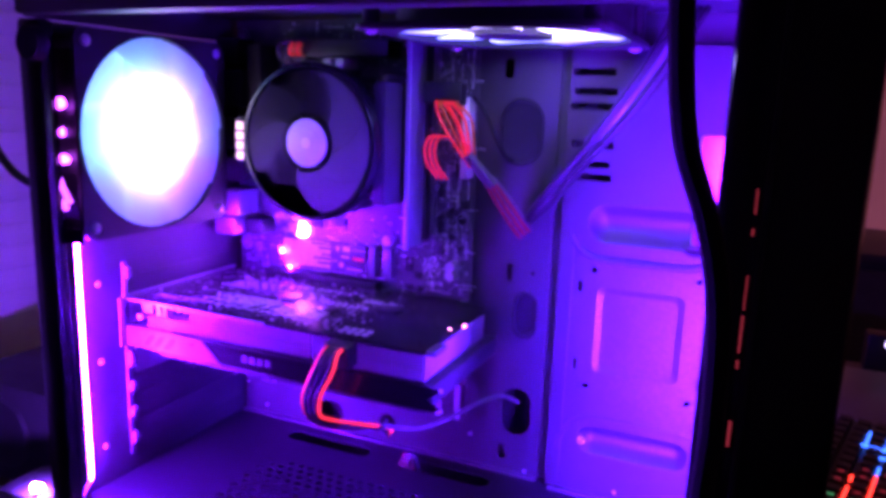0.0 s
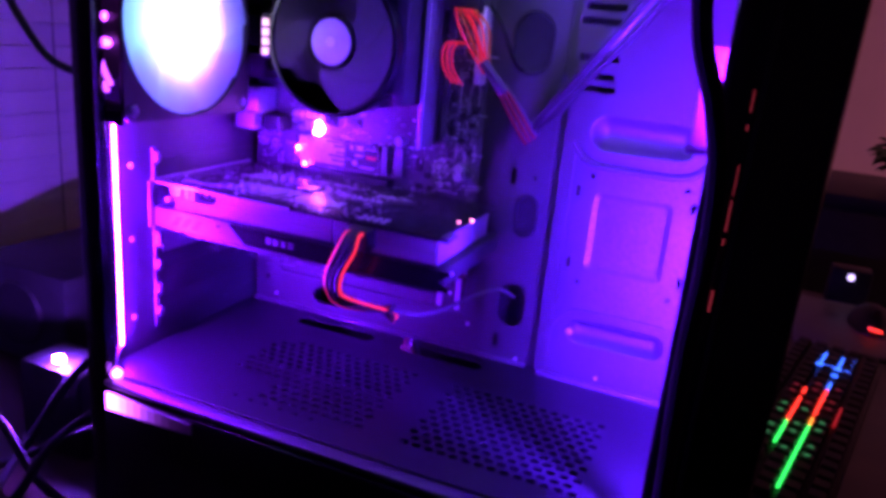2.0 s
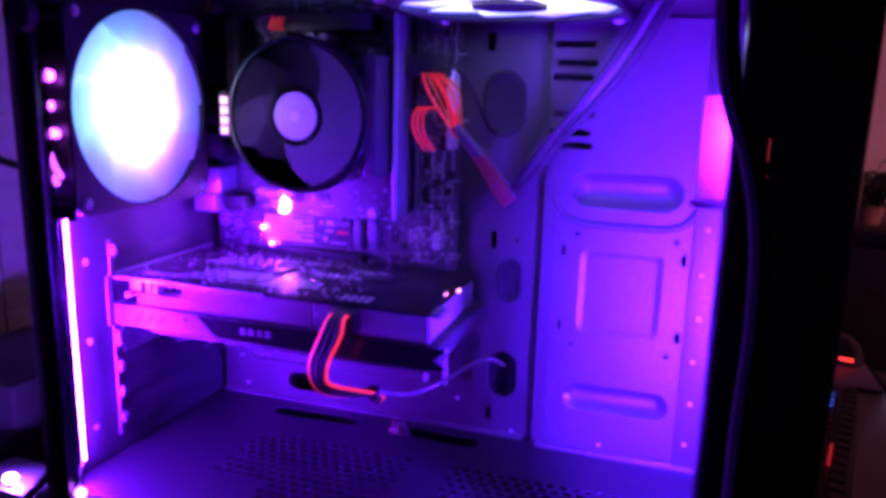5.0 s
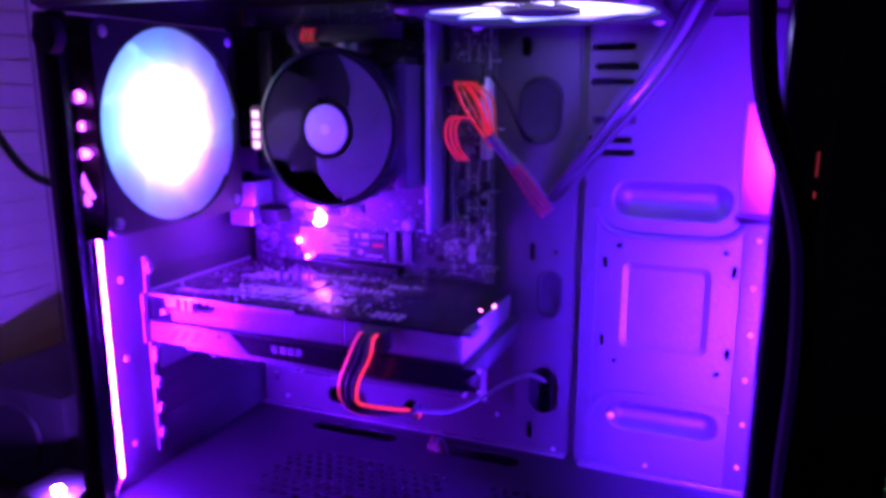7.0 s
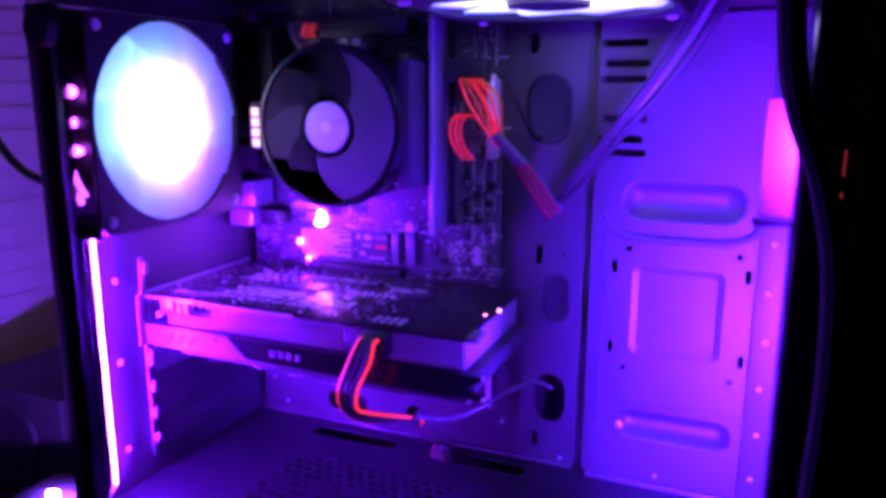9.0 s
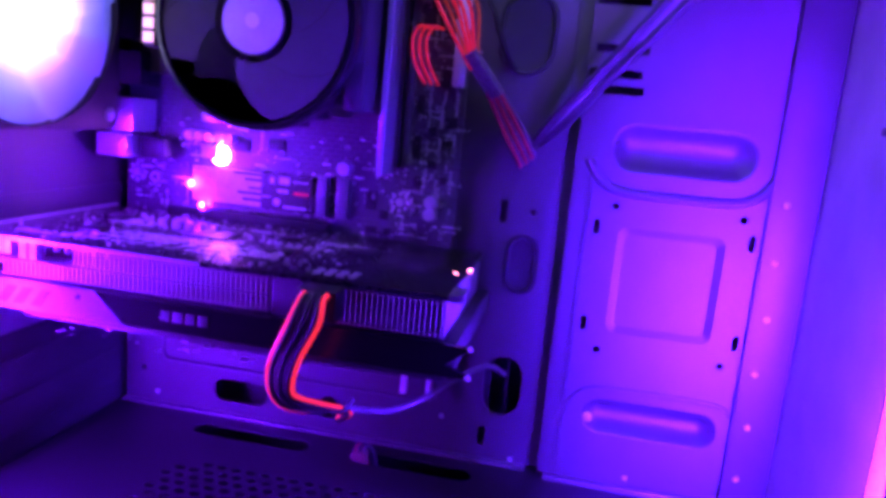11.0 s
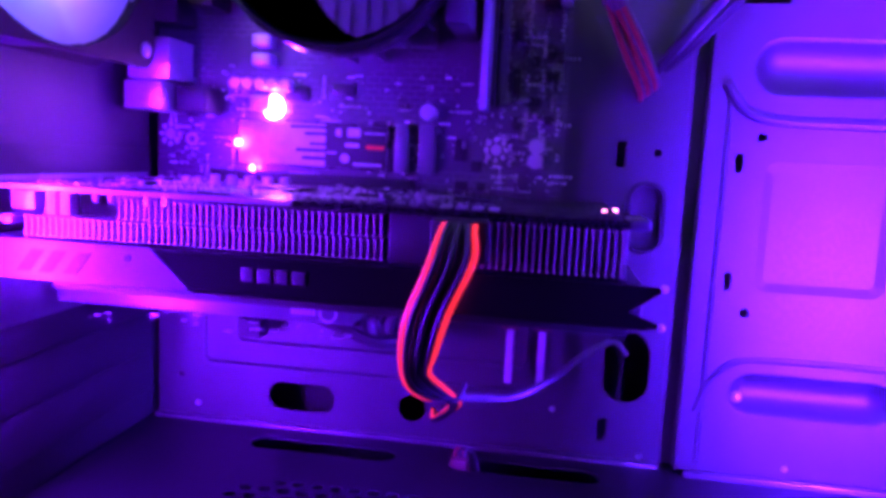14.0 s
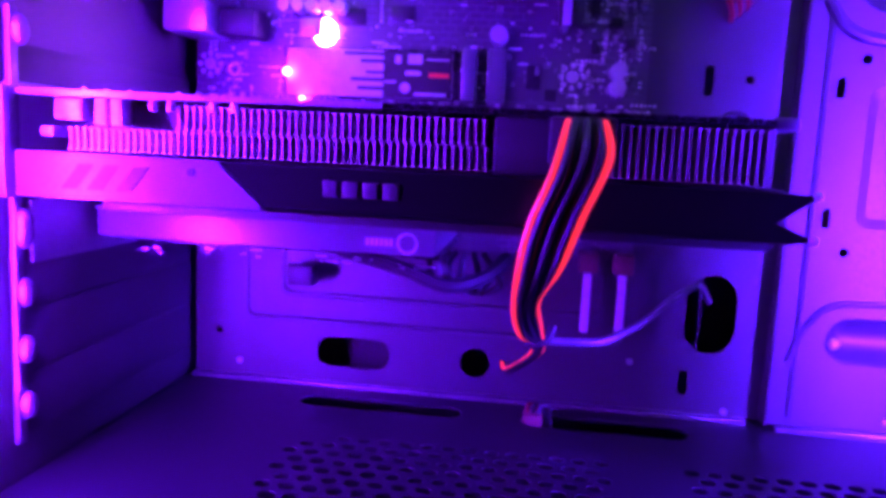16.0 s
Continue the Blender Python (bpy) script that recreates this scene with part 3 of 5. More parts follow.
    for k in range(6):
        part("slot_cover", newbox(-0.3746, -0.3738, 0.3425, 0.452, 0.160 + k * 0.0203, 0.1800 + k * 0.0203, bevel=0.00015), STEEL, c)
    part("rear_post", newbox(-0.380, -0.3615, 0.2805, 0.2905, 0.0, 0.437, bevel=0.003), BEZEL, c, "black rounded corner post")
    knob = cyl(bmesh.new(), (-0.3635, 0.2804, 0.4235), (-0.3635, 0.2745, 0.4235), 0.0095, 0.0085, seg=24)
    part("panel_stud", knob, RUBBER, c, "black rubber side panel stud")
    part("panel_stud", cyl(bmesh.new(), (0.008, 0.2595, 0.452), (0.008, 0.254, 0.452), 0.0095, 0.0085, seg=24), RUBBER, c, "black rubber side panel stud")
    # top
    slots = [rrect(-0.125 + 0.009 * i, 0.31 + 0.0205 * j, 0.006, 0.016, 0.003, 3) for i in range(-6, 7) for j in range(6)]
    part("top_sheet", plate("top_sheet", [[(-0.381, 0.2875), (0.004, 0.2875), (0.004, 0.482), (-0.381, 0.482)]] + slots, 0.0012, FLAT, 0.4575, STEEL), None, c)
    part("top_rail", newbox(-0.372, -0.012, 0.2745, 0.2868, 0.4385, 0.462, bevel=0.002), STEEL, c, "upper edge rail")
    part("top_back", newbox(-0.381, 0.004, 0.2868, 0.482, 0.462, 0.463), STEEL, c)
    part("rear_upper", newbox(-0.381, -0.376, 0.2868, 0.482, 0.4385, 0.456), STEEL, c)
    part("tray_upper", newbox(-0.374, 0.002, 0.4575, 0.4585, 0.4375, 0.456), STEEL, c)
    # front
    # colour raised far above the other steel, in place of strip light on it
    part("front_wall", newbox(0.0045, 0.006, 0.288, 0.482, 0.0, 0.456), LIT_STEEL, c, "front wall in lightened steel")
    part("front_lip", newbox(-0.0195, 0.0035, 0.4462, 0.4478, 0.1465, 0.437, bevel=0.0005), STEEL, c, "steel flange in the strip's light")
    # white tab painted in for the patch of lip that the strip lights
    part("lit_lip_patch", newbox(-0.0245, -0.0125, 0.3045, 0.3078, 0.347, 0.391, bevel=0.001), WHITE, c, "pale tab in place of the brightly lit lip")
    part("lip_shelf", newbox(-0.026, -0.0125, 0.300, 0.3078, 0.3435, 0.3462, bevel=0.0006), STEEL, c)
    for k in range(6):
        part("lip_rivet", ball(bmesh.new(), (-0.0125 + 0.001 * (k % 2), 0.4462, 0.165 + 0.029 * k), 0.0016, 1, 0.6, 1), TIN, c)
    part("front_bezel", newbox(-0.014, 0.0305, 0.259, 0.289, 0.0, 0.47, bevel=0.0035), BEZEL, c, "glossy black front cover edge")
    part("bezel_seam", newbox(0.0005, 0.0022, 0.2582, 0.262, 0.005, 0.465, bevel=0.0005), BLACK, c)
    # red reflections on the glossy cover, painted as small glowing slivers
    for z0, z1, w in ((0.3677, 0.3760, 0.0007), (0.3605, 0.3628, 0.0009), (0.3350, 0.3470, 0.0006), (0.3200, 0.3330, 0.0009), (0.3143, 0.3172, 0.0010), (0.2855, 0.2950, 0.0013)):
        part("cover_glint", newbox(-0.0018 - w * 0.4, -0.0018 + w * 0.4, 0.2586, 0.2592, z0, z1, bevel=0.0002), E_GLINT, c, "painted red glint on the glossy cover")
    part("front_cover", newbox(0.0068, 0.0300, 0.2895, 0.482, 0.0, 0.47, bevel=0.003), BEZEL, c)
    # power supply cover
    mesh_holes = []
    for i in range(32):
        for j in range(14):
            x, y = -0.300 + i * 0.0080 + (0.0040 if j % 2 else 0), 0.312 + j * 0.0070
            left = -0.302 < x < -0.186 and y < 0.403 and not (y < 0.335 and x < -0.262) and not (y > 0.39 and x < -0.285)
            right = -0.158 < x < -0.05 and y < 0.4
            if left or right:
                mesh_holes.append(rrect(x, y, 0.0058, 0.0044, 0.0021, 3))
    row = [ring(-0.275 + 0.0115 * k, 0.304, 0.0018, 8) for k in range(6)]
    slots = [rrect(-0.278, 0.4345, 0.070, 0.0130, 0.0062), rrect(-0.184, 0.4345, 0.068, 0.0140, 0.0066)]
    cover = [(-0.3745, 0.2865), (0.0035, 0.2865), (0.0035, 0.4795), (-0.3745, 0.4795)]
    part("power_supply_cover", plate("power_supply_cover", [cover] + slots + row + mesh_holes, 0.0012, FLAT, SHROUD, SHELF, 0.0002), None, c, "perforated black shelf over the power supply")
    part("cover_front", newbox(-0.361, -0.0145, 0.2865, 0.2877, 0.004, 0.1445), STEEL, c)
    part("cover_lip", newbox(-0.361, -0.0145, 0.2765, 0.2863, 0.1405, 0.1445, bevel=0.001), STEEL, c)
    part("lower_rail", newbox(-0.361, -0.0145, 0.2745, 0.2862, 0.004, 0.1395, bevel=0.003), BEZEL, c)
    part("bottom", newbox(-0.381, 0.0295, 0.28, 0.482, 0.0, 0.0038), STEEL, c)


def power_supply():
    p = thing("power_supply", "black power supply under the perforated shelf", "power supply", (-0.25, 0.38, 0.004))
    part("housing", newbox(-0.372, -0.215, 0.300, 0.452, 0.004, 0.09, bevel=0.002), BLACK, p)
    part("fan_guard", cyl(bmesh.new(), (-0.29, 0.375, 0.0903), (-0.29, 0.375, 0.093), 0.06, 0.058, seg=40), BLACK, p)


def led_strips():
    s = thing("led_strip", "violet-pink lit diode strip on the rear case wall", "led strip", (-0.374, 0.303, 0.158), "strips in the case")
    turn = Matrix.Translation((-0.3722, 0.3040, 0)) @ Matrix.Rotation(radians(-60), 4, "Z")
    for nm, a, m in (("tape", (-0.0024, 0.0024, -0.0010, -0.0002, 0.155, 0.318), CLIP), ("diode_line", (-0.0018, 0.0018, -0.0001, 0.0005, 0.157, 0.316), E_REAR)):
        b = newbox(*a)
        bmesh.ops.transform(b, matrix=turn, verts=b.verts)
        part(nm, b, m, s, "glowing pink diode line" if nm == "diode_line" else "")
    part("end_cap", ball(bmesh.new(), (-0.357, 0.2845, 0.1475), 0.0034), E_CAP, s, "glowing strip end")
    # light that the strip's end throws on the rail, painted as fading emitters
    for k, m in enumerate(E_RAIL_POOL):
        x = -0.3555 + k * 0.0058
        part("rail_pool", newbox(x, x + 0.0058, 0.2730, 0.2744, 0.1270 + 0.00017 * k, 0.1388 - 0.00025 * k), m, s, "painted pool of light on the lower rail")
    part("lead", tube(bmesh.new(), ((-0.372, 0.303, 0.156), (-0.366, 0.292, 0.1515), (-0.358, 0.285, 0.1485)), 0.0012), WHITE, s)
    f = thing("led_strip", "violet lit diode strip behind the front case edge", "led strip", (0.002, 0.297, 0.15), "strips in the case")
    turn = Matrix.Translation((-0.0002, 0.2925, 0)) @ Matrix.Rotation(radians(-90), 4, "Z")
    # the short upper diode is added only to brighten the white lip tab
    for nm, a, m in (("tape", (0.0004, 0.0012, -0.004, 0.004, 0.150, 0.392), WHITE), ("diode_line", (-0.0010, 0.0003, -0.0015, 0.0015, 0.155, 0.288), E_FRONT), ("added_diode", (-0.0010, 0.0003, -0.0020, 0.0020, 0.366, 0.388), E_PATCH)):
        b = newbox(*a)
        bmesh.ops.transform(b, matrix=turn, verts=b.verts)
        part(nm, b, m, f, "glowing violet diode line" if m in (E_FRONT, E_PATCH) else "")
    # two unseen baffles added to keep this light off rear wall and tray
    part("side_baffle", newbox(-0.0094, -0.0086, 0.2892, 0.2955, 0.150, 0.345), ALU, f, "unseen baffle added beside the strip")
    part("light_baffle", newbox(-0.0125, -0.0064, 0.3004, 0.3010, 0.150, 0.345), BLACK, f, "unseen black baffle added behind the strip")

# ---- boards and cards ----
def bits(bm, rng, n, u, v, at, kind, big=0.004, tall=0.0025, small=0.0008):
    """Small soldered components strewn over a rectangle of a board."""
    m = place(kind, at)
    for _ in range(n):
        a, b, h = rng.uniform(small, big), rng.uniform(small, big), rng.uniform(0.0004, tall)
        if rng.random() < 0.65:
            a, b, h = a * 0.4, b * 0.4, h * 0.5
        c = m @ Vector((rng.uniform(*u), rng.uniform(*v), h / 2))
        size = m.to_3x3() @ Vector((a, b, h))
        bmesh.ops.create_cube(bm, size=1, matrix=Matrix.LocRotScale(c, None, [abs(s) for s in size]))
    return bm


def bead(bm, x, y, z, r):
    """A tiny eight-sided solder bead."""
    v = [bm.verts.new((x + a * r, y + b * r, z + c * r)) for a, b, c in ((1, 0, 0), (0, 0, 1), (-1, 0, 0), (0, 0, -1), (0, -1, 0), (0, 1, 0))]
    for i in range(4):
        bm.faces.new((v[i], v[(i + 1) % 4], v[4]))
        bm.faces.new((v[(i + 1) % 4], v[i], v[5]))


def main_board():
    rng = random.Random(11)
    b = thing("main_board", "dark main board with slots, ports and lit diodes", "main board", (-0.27, 0.452, 0.214))
    Y = 0.4505
    part("board", newbox(-0.3695, -0.1755, Y, Y + 0.0016, 0.214, 0.4545), BOARD, b)
    for x in (-0.363, -0.206):
        for z in (0.289, 0.443):
            part("mounting_screw", cyl(bmesh.new(), (x, Y - 0.0002, z), (x, Y - 0.0018, z), 0.0026, 0.0022, seg=14), TIN, b)
            pads = bmesh.new()
            for k in range(8):
                a = k * math.pi / 4
                ball(pads, (x + 0.0046 * math.cos(a), Y - 0.0004, z + 0.0046 * math.sin(a)), 0.0013, 1, 0.6, 1, 6)
            part("screw_ring", pads, TIN, b)
    part("plated_hole", tube(bmesh.new(), [(-0.352 + 0.0024 * math.cos(k * math.pi / 6), Y - 0.0004, 0.287 + 0.0024 * math.sin(k * math.pi / 6)) for k in range(13)], 0.0008, 6, 2), TIN, b, "bright ring round a hole")
    s = part("memory_slot", newbox(-0.2066, -0.2026, 0.4468, Y - 0.0002, 0.308, 0.437, bevel=0.0006), SLOTM, b)
    pins = bmesh.new()
    for k in range(52):
        bmesh.ops.create_cube(pins, size=1, matrix=Matrix.LocRotScale((-0.2052, 0.4465, 0.312 + k * 0.0023), None, (0.0008, 0.0006, 0.0010)))
    part("contact_row", pins, SPECK, s, "row of bright contacts")
    part("latch", newbox(-0.2070, -0.2022, 0.436, 0.4445, 0.4372, 0.443, bevel=0.001), WHITE, s)
    # rows of soldered pins and small black chips beside the memory
    row = bmesh.new()
    for x, runs in ((-0.1938, ((0.331, 0.362), (0.316, 0.326), (0.299, 0.308), (0.372, 0.39), (0.415, 0.432))), (-0.1870, ((0.331, 0.347), (0.314, 0.327), (0.296, 0.306), (0.412, 0.428))), (-0.1795, ((0.338, 0.351), (0.317, 0.329), (0.297, 0.310), (0.41, 0.437)))):
        for z0, z1 in runs:
            for k in range(int((z1 - z0) / 0.0021)):
                bead(row, x + 0.0003 * math.sin(k * 2.3), Y - 0.0007, z0 + k * 0.0021, 0.0009)
    tagged(part("pin_row", row, SPECK, b, "rows of bright soldered pins"), kind="stuff")
    for x, z, w, h in ((-0.1815, 0.3335, 0.0065, 0.006), (-0.1825, 0.3225, 0.006, 0.004), (-0.1905, 0.3285, 0.004, 0.005), (-0.1985, 0.3195, 0.004, 0.012), (-0.1900, 0.3110, 0.005, 0.004), (-0.1975, 0.3010, 0.004, 0.006), (-0.1835, 0.3030, 0.004, 0.004), (-0.1985, 0.3420, 0.004, 0.010), (-0.1840, 0.3560, 0.009, 0.009)):
        part("chip", newbox(x - w / 2, x + w / 2, 0.4478, Y - 0.0002, z - h / 2, z + h / 2, bevel=0.0003), CHIP, b)
    part("memory_socket_base", newbox(-0.2135, -0.2075, 0.4425, Y - 0.0002, 0.308, 0.437, bevel=0.0006), BLACK, b)
    part("power_socket", newbox(-0.1815, -0.1765, 0.4375, Y - 0.0002, 0.352, 0.404, bevel=0.0008), WHITE, b, "pale 24-way power socket")
    part("power_plug", newbox(-0.205, -0.178, 0.428, 0.4374, 0.399, 0.413, bevel=0.0015), BLACK, b)
    # rear ports
    for z0, z1, y0, x1 in ((0.299, 0.3115, 0.424, -0.3535), (0.3125, 0.331, 0.427, -0.3515), (0.338, 0.356, 0.431, -0.350), (0.362, 0.384, 0.428, -0.352), (0.392, 0.418, 0.43, -0.350), (0.424, 0.44, 0.43, -0.354)):
        p = part("port", newbox(-0.3715, x1, y0, Y - 0.0002, z0, z1, bevel=0.0006), TIN if z0 < 0.33 else BLACK, b, "tinned metal port block" if z0 < 0.33 else "")
        part("port_seam", newbox(-0.3600, -0.3590, y0 - 0.0006, y0 + 0.001, z0 + 0.001, z1 - 0.001), STEEL_EDGE, p)
    part("audio_jack", newbox(-0.3525, -0.337, 0.434, Y - 0.0002, 0.299, 0.3105, bevel=0.001), BLACK, b)
    # drive slot, chips and regulator cooler
    part("drive_slot", newbox(-0.2515, -0.2455, 0.4435, Y - 0.0002, 0.2765, 0.2985, bevel=0.0008), GUN, b)
    part("bracket", newbox(-0.241, -0.2335, 0.4455, Y - 0.0002, 0.2765, 0.2985, bevel=0.0008), GUN, b)
    part("card_slot", newbox(-0.338, -0.243, 0.4395, Y - 0.0002, 0.2665, 0.2735, bevel=0.0008), BLACK, b)
    part("regulator_cooler", newbox(-0.345, -0.333, 0.430, Y - 0.0002, 0.345, 0.436, bevel=0.0015), BLACK, b)
    part("regulator_cooler", newbox(-0.322, -0.232, 0.432, Y - 0.0002, 0.428, 0.4395, bevel=0.0015), BLACK, b)
    for k in range(5):
        x = -0.328 + k * 0.006
        part("capacitor", cyl(bmesh.new(), (x, Y - 0.0002, 0.3135), (x, 0.4425, 0.3135), 0.0026, seg=14), TIN, b)
    for x, z, r in ((-0.237, 0.304, 0.0036), (-0.188, 0.2912, 0.0034), (-0.188, 0.2848, 0.0034), (-0.2775, 0.4235, 0.0034), (-0.268, 0.4235, 0.0034), (-0.2875, 0.4195, 0.0028), (-0.193, 0.4065, 0.003), (-0.1865, 0.4065, 0.003), (-0.233, 0.4145, 0.0026)):
        part("capacitor", cyl(bmesh.new(), (x, Y - 0.0002, z), (x, 0.4425 if z < 0.41 else 0.43, z), r, seg=16), TIN, b, "bright round capacitor")
    for x, z, w, h in ((-0.222, 0.288, 0.006, 0.010), (-0.2145, 0.281, 0.005, 0.005), (-0.352, 0.301, 0.006, 0.006), (-0.300, 0.3105, 0.012, 0.007), (-0.278, 0.3125, 0.01, 0.006), (-0.221, 0.272, 0.006, 0.004), (-0.212, 0.272, 0.004, 0.004)):
        part("chip", newbox(x - w / 2, x + w / 2, 0.4488, Y - 0.0002, z - h / 2, z + h / 2, bevel=0.0002), CHIP, b)
    part("bright_block", newbox(-0.322, -0.312, 0.4465, Y - 0.0002, 0.3015, 0.309, bevel=0.0006), TIN, b)
    for x, z, r in ((-0.3265, 0.2865, 0.0014), (-0.3195, 0.2750, 0.0011)):
        part("diode", ball(bmesh.new(), (x, 0.4450, z), r * 1.2, 1, 0.6, 1, 8), E_BOARD, b, "glowing pink diode")
    # emitter added where the glossy board mirrors the brightly lit card
    part("board_glint", ball(bmesh.new(), (-0.3112, Y - 0.0012, 0.3036), 0.0050, 1, 0.5, 1.1, 16), E_BOARD_GLINT, b, "glaring white-pink glow in place of a reflection")
    for z in (0.3245, 0.3330):
        part("coil", newbox(-0.3195, -0.3105, 0.4415, Y - 0.0002, z - 0.0028, z + 0.0028, bevel=0.0008), TIN, b, "bright metal coil")
    tagged(part("component_field", bits(bmesh.new(), rng, 200, (-0.366, -0.212), (0.262, 0.322), Y, FRONTAL, 0.0026, 0.002), SOLDER, b), kind="stuff")
    tagged(part("component_field", bits(bmesh.new(), rng, 240, (-0.214, -0.178), (0.262, 0.437), Y, FRONTAL, 0.0030, 0.006), SOLDER, b), kind="stuff")
    tagged(part("component_field", bits(bmesh.new(), rng, 120, (-0.33, -0.225), (0.415, 0.452), Y, FRONTAL), SOLDER, b), kind="stuff")
    sp = bmesh.new()
    for k in range(260):
        u = rng.random()
        x, z = (rng.uniform(-0.366, -0.178), rng.uniform(0.264, 0.312)) if u < 0.4 else (rng.uniform(-0.207, -0.178), rng.uniform(0.275, 0.435)) if u < 0.8 else (rng.uniform(-0.33, -0.225), rng.uniform(0.42, 0.45))
        for i in range(rng.choice((1, 1, 2, 4, 6))):
            o = i * 0.0018
            bead(sp, x + (o if k % 2 else 0), Y - 0.0007, z + (0 if k % 2 else o), rng.uniform(0.0005, 0.0009))
    tagged(part("solder_bead", sp, SPECK, b, "bright solder beads"), kind="stuff")
    pr = bmesh.new()
    for k in range(70):
        x, z, w = rng.uniform(-0.365, -0.18), rng.uniform(0.262, 0.32), rng.uniform(0.001, 0.006)
        box(pr, x, x + w, Y - 0.00025, Y - 0.0001, z, z + rng.uniform(0.0003, 0.001))
    tagged(part("print", pr, PRINT, b, "pale printed marks"), kind="stuff")


def storage_drive():
    d = thing("storage_drive", "slim drive stick with a black label, lit pink at one end", "storage drive", (-0.29, 0.449, 0.277))
    part("board", newbox(-0.329, -0.2525, 0.4478, 0.4488, 0.2765, 0.2975), CARD, d)
    part("label", newbox(-0.3270, -0.2555, 0.4471, 0.4477, 0.2772, 0.2968, bevel=0.0002), LABEL, d, "pale paper label")
    part("label_panel", newbox(-0.2850, -0.2556, 0.4469, 0.44705, 0.2773, 0.2967), CHIP, d, "black half of the label")
    for x0, z0, z1 in ((-0.3020, 0.2945, 0.2960), (-0.2950, 0.2915, 0.2930), (-0.2925, 0.2870, 0.2882), (-0.2990, 0.2838, 0.2853), (-0.2960, 0.2802, 0.2818)):
        part("label_bar", newbox(x0, -0.28505, 0.4469, 0.44705, z0, z1), CHIP, d)
    rows = ((-0.2715, -0.258, 0.2785, 0.2797), (-0.2665, -0.257, 0.2932, 0.2938), (-0.2745, -0.2685, 0.2915, 0.2955), (-0.280, -0.2775, 0.2915, 0.295), (-0.2755, -0.2690, 0.2868, 0.2886), (-0.2845, -0.2795, 0.2835, 0.2842))
    for r in rows:
        part("print_bar", newbox(r[0], r[1], 0.4465, 0.4468, r[2], r[3]), LABEL, d)
    part("print_bar", newbox(-0.2655, -0.257, 0.4465, 0.4468, 0.2862, 0.2880), RED, d, "red printed bar")
    part("print_mark", cyl(bmesh.new(), (-0.2755, 0.4468, 0.2815), (-0.2755, 0.4465, 0.2815), 0.0022, seg=18), LABEL, d, "round pale mark")


def memory_stick():
    m = thing("memory_stick", "tall memory stick with pale edge in its slot", "memory stick", (-0.2105, 0.43, 0.307))
    part("spreader", newbox(-0.2118, -0.2094, 0.4205, 0.4424, 0.305, 0.4375, bevel=0.0004), ALU2, m)
    part("edge", newbox(-0.2121, -0.2091, 0.4188, 0.4204, 0.3045, 0.438, bevel=0.0004), ALU, m, "pale metal edge")


def blades(n, r0, r1, sweep, pitch, thick, cover):
    """Fan blades round +z: a list of meshes, one blade each, at their turns."""
    bm = bmesh.new()
    rows = []
    for i in range(7):
        r = r0 + (r1 - r0) * i / 6
        a0 = sweep * (i / 6)
        row = []
        for j in range(6):
            s = j / 5 - 0.5
            a = a0 + s * cover * 2 * math.pi / n
            row.append(bm.verts.new((r * math.cos(a), r * math.sin(a), -s * pitch * (0.6 + 0.4 * i / 6))))
        rows.append(row)
    for a, b in zip(rows, rows[1:]):
        for j in range(5):
            bm.faces.new((a[j], a[j + 1], b[j + 1], b[j]))
    bmesh.ops.solidify(bm, geom=bm.faces[:], thickness=thick)
    return bm


def case_fan(name, label, m, glowing, hub_mat, frame_mat, half=0.06, deep=0.025, sunk=0.0095):
    """Square fan facing +z of m, its front at z = 0: frame, corner screws, hub, and blades at rest."""
    f = thing(name, label, "case fan", m.translation, "case fans")
    fm = plate("frame", [rrect(0, 0, 2 * half, 2 * half, 0.008), ring(0, 0, half * 0.975, 48)], 0.003, FLAT, 0, frame_mat)
    fm.transform(m)
    part("frame", fm, None, f)
    fm = plate("frame", [rrect(0, 0, 2 * half, 2 * half, 0.008), ring(0, 0, half * 0.975, 48)], 0.003, FLAT, -deep + 0.003, frame_mat)
    fm.transform(m)
    part("frame", fm, None, f)
    bm = bmesh.new()
    cyl(bm, (0, 0, -0.003), (0, 0, -deep + 0.003), half * 0.985, seg=48, caps=False)
    bmesh.ops.transform(bm, matrix=m, verts=bm.verts)
    part("housing", bm, frame_mat, f)
    for sx in (-1, 1):
        for sy in (-1, 1):
            b = ball(bmesh.new(), (sx * half * 0.875, sy * half * 0.875, 0.0004), 0.0034, 1, 1, 0.5)
            bmesh.ops.transform(b, matrix=m, verts=b.verts)
            part("screw", b, TIN, f)
            b = cyl(bmesh.new(), (sx * half * 0.875, sy * half * 0.875, -0.0031), (sx * half * 0.875, sy * half * 0.875, -deep + 0.0031), 0.0042, seg=12)
            bmesh.ops.transform(b, matrix=m, verts=b.verts)
            part("corner_sleeve", b, frame_mat, f)
    hub = part("hub", cyl(bmesh.new(), (0, 0, -0.018), (0, 0, 0.003 - sunk), half * 0.36, half * 0.34, seg=40), hub_mat, f, at=m)
    hub.matrix_basis = m
    for k in range(9):
        if k == 0:
            me = mesh_of(blades(9, half * 0.34, half * 0.972, 0.45, 0.0026, 0.0006, 1.12), "blade", glowing)
        part("blade", me, None, f, at=m @ Matrix.Translation((0, 0, -sunk)) @ Matrix.Rotation(2 * math.pi * k / 9, 4, "Z"))
    return f


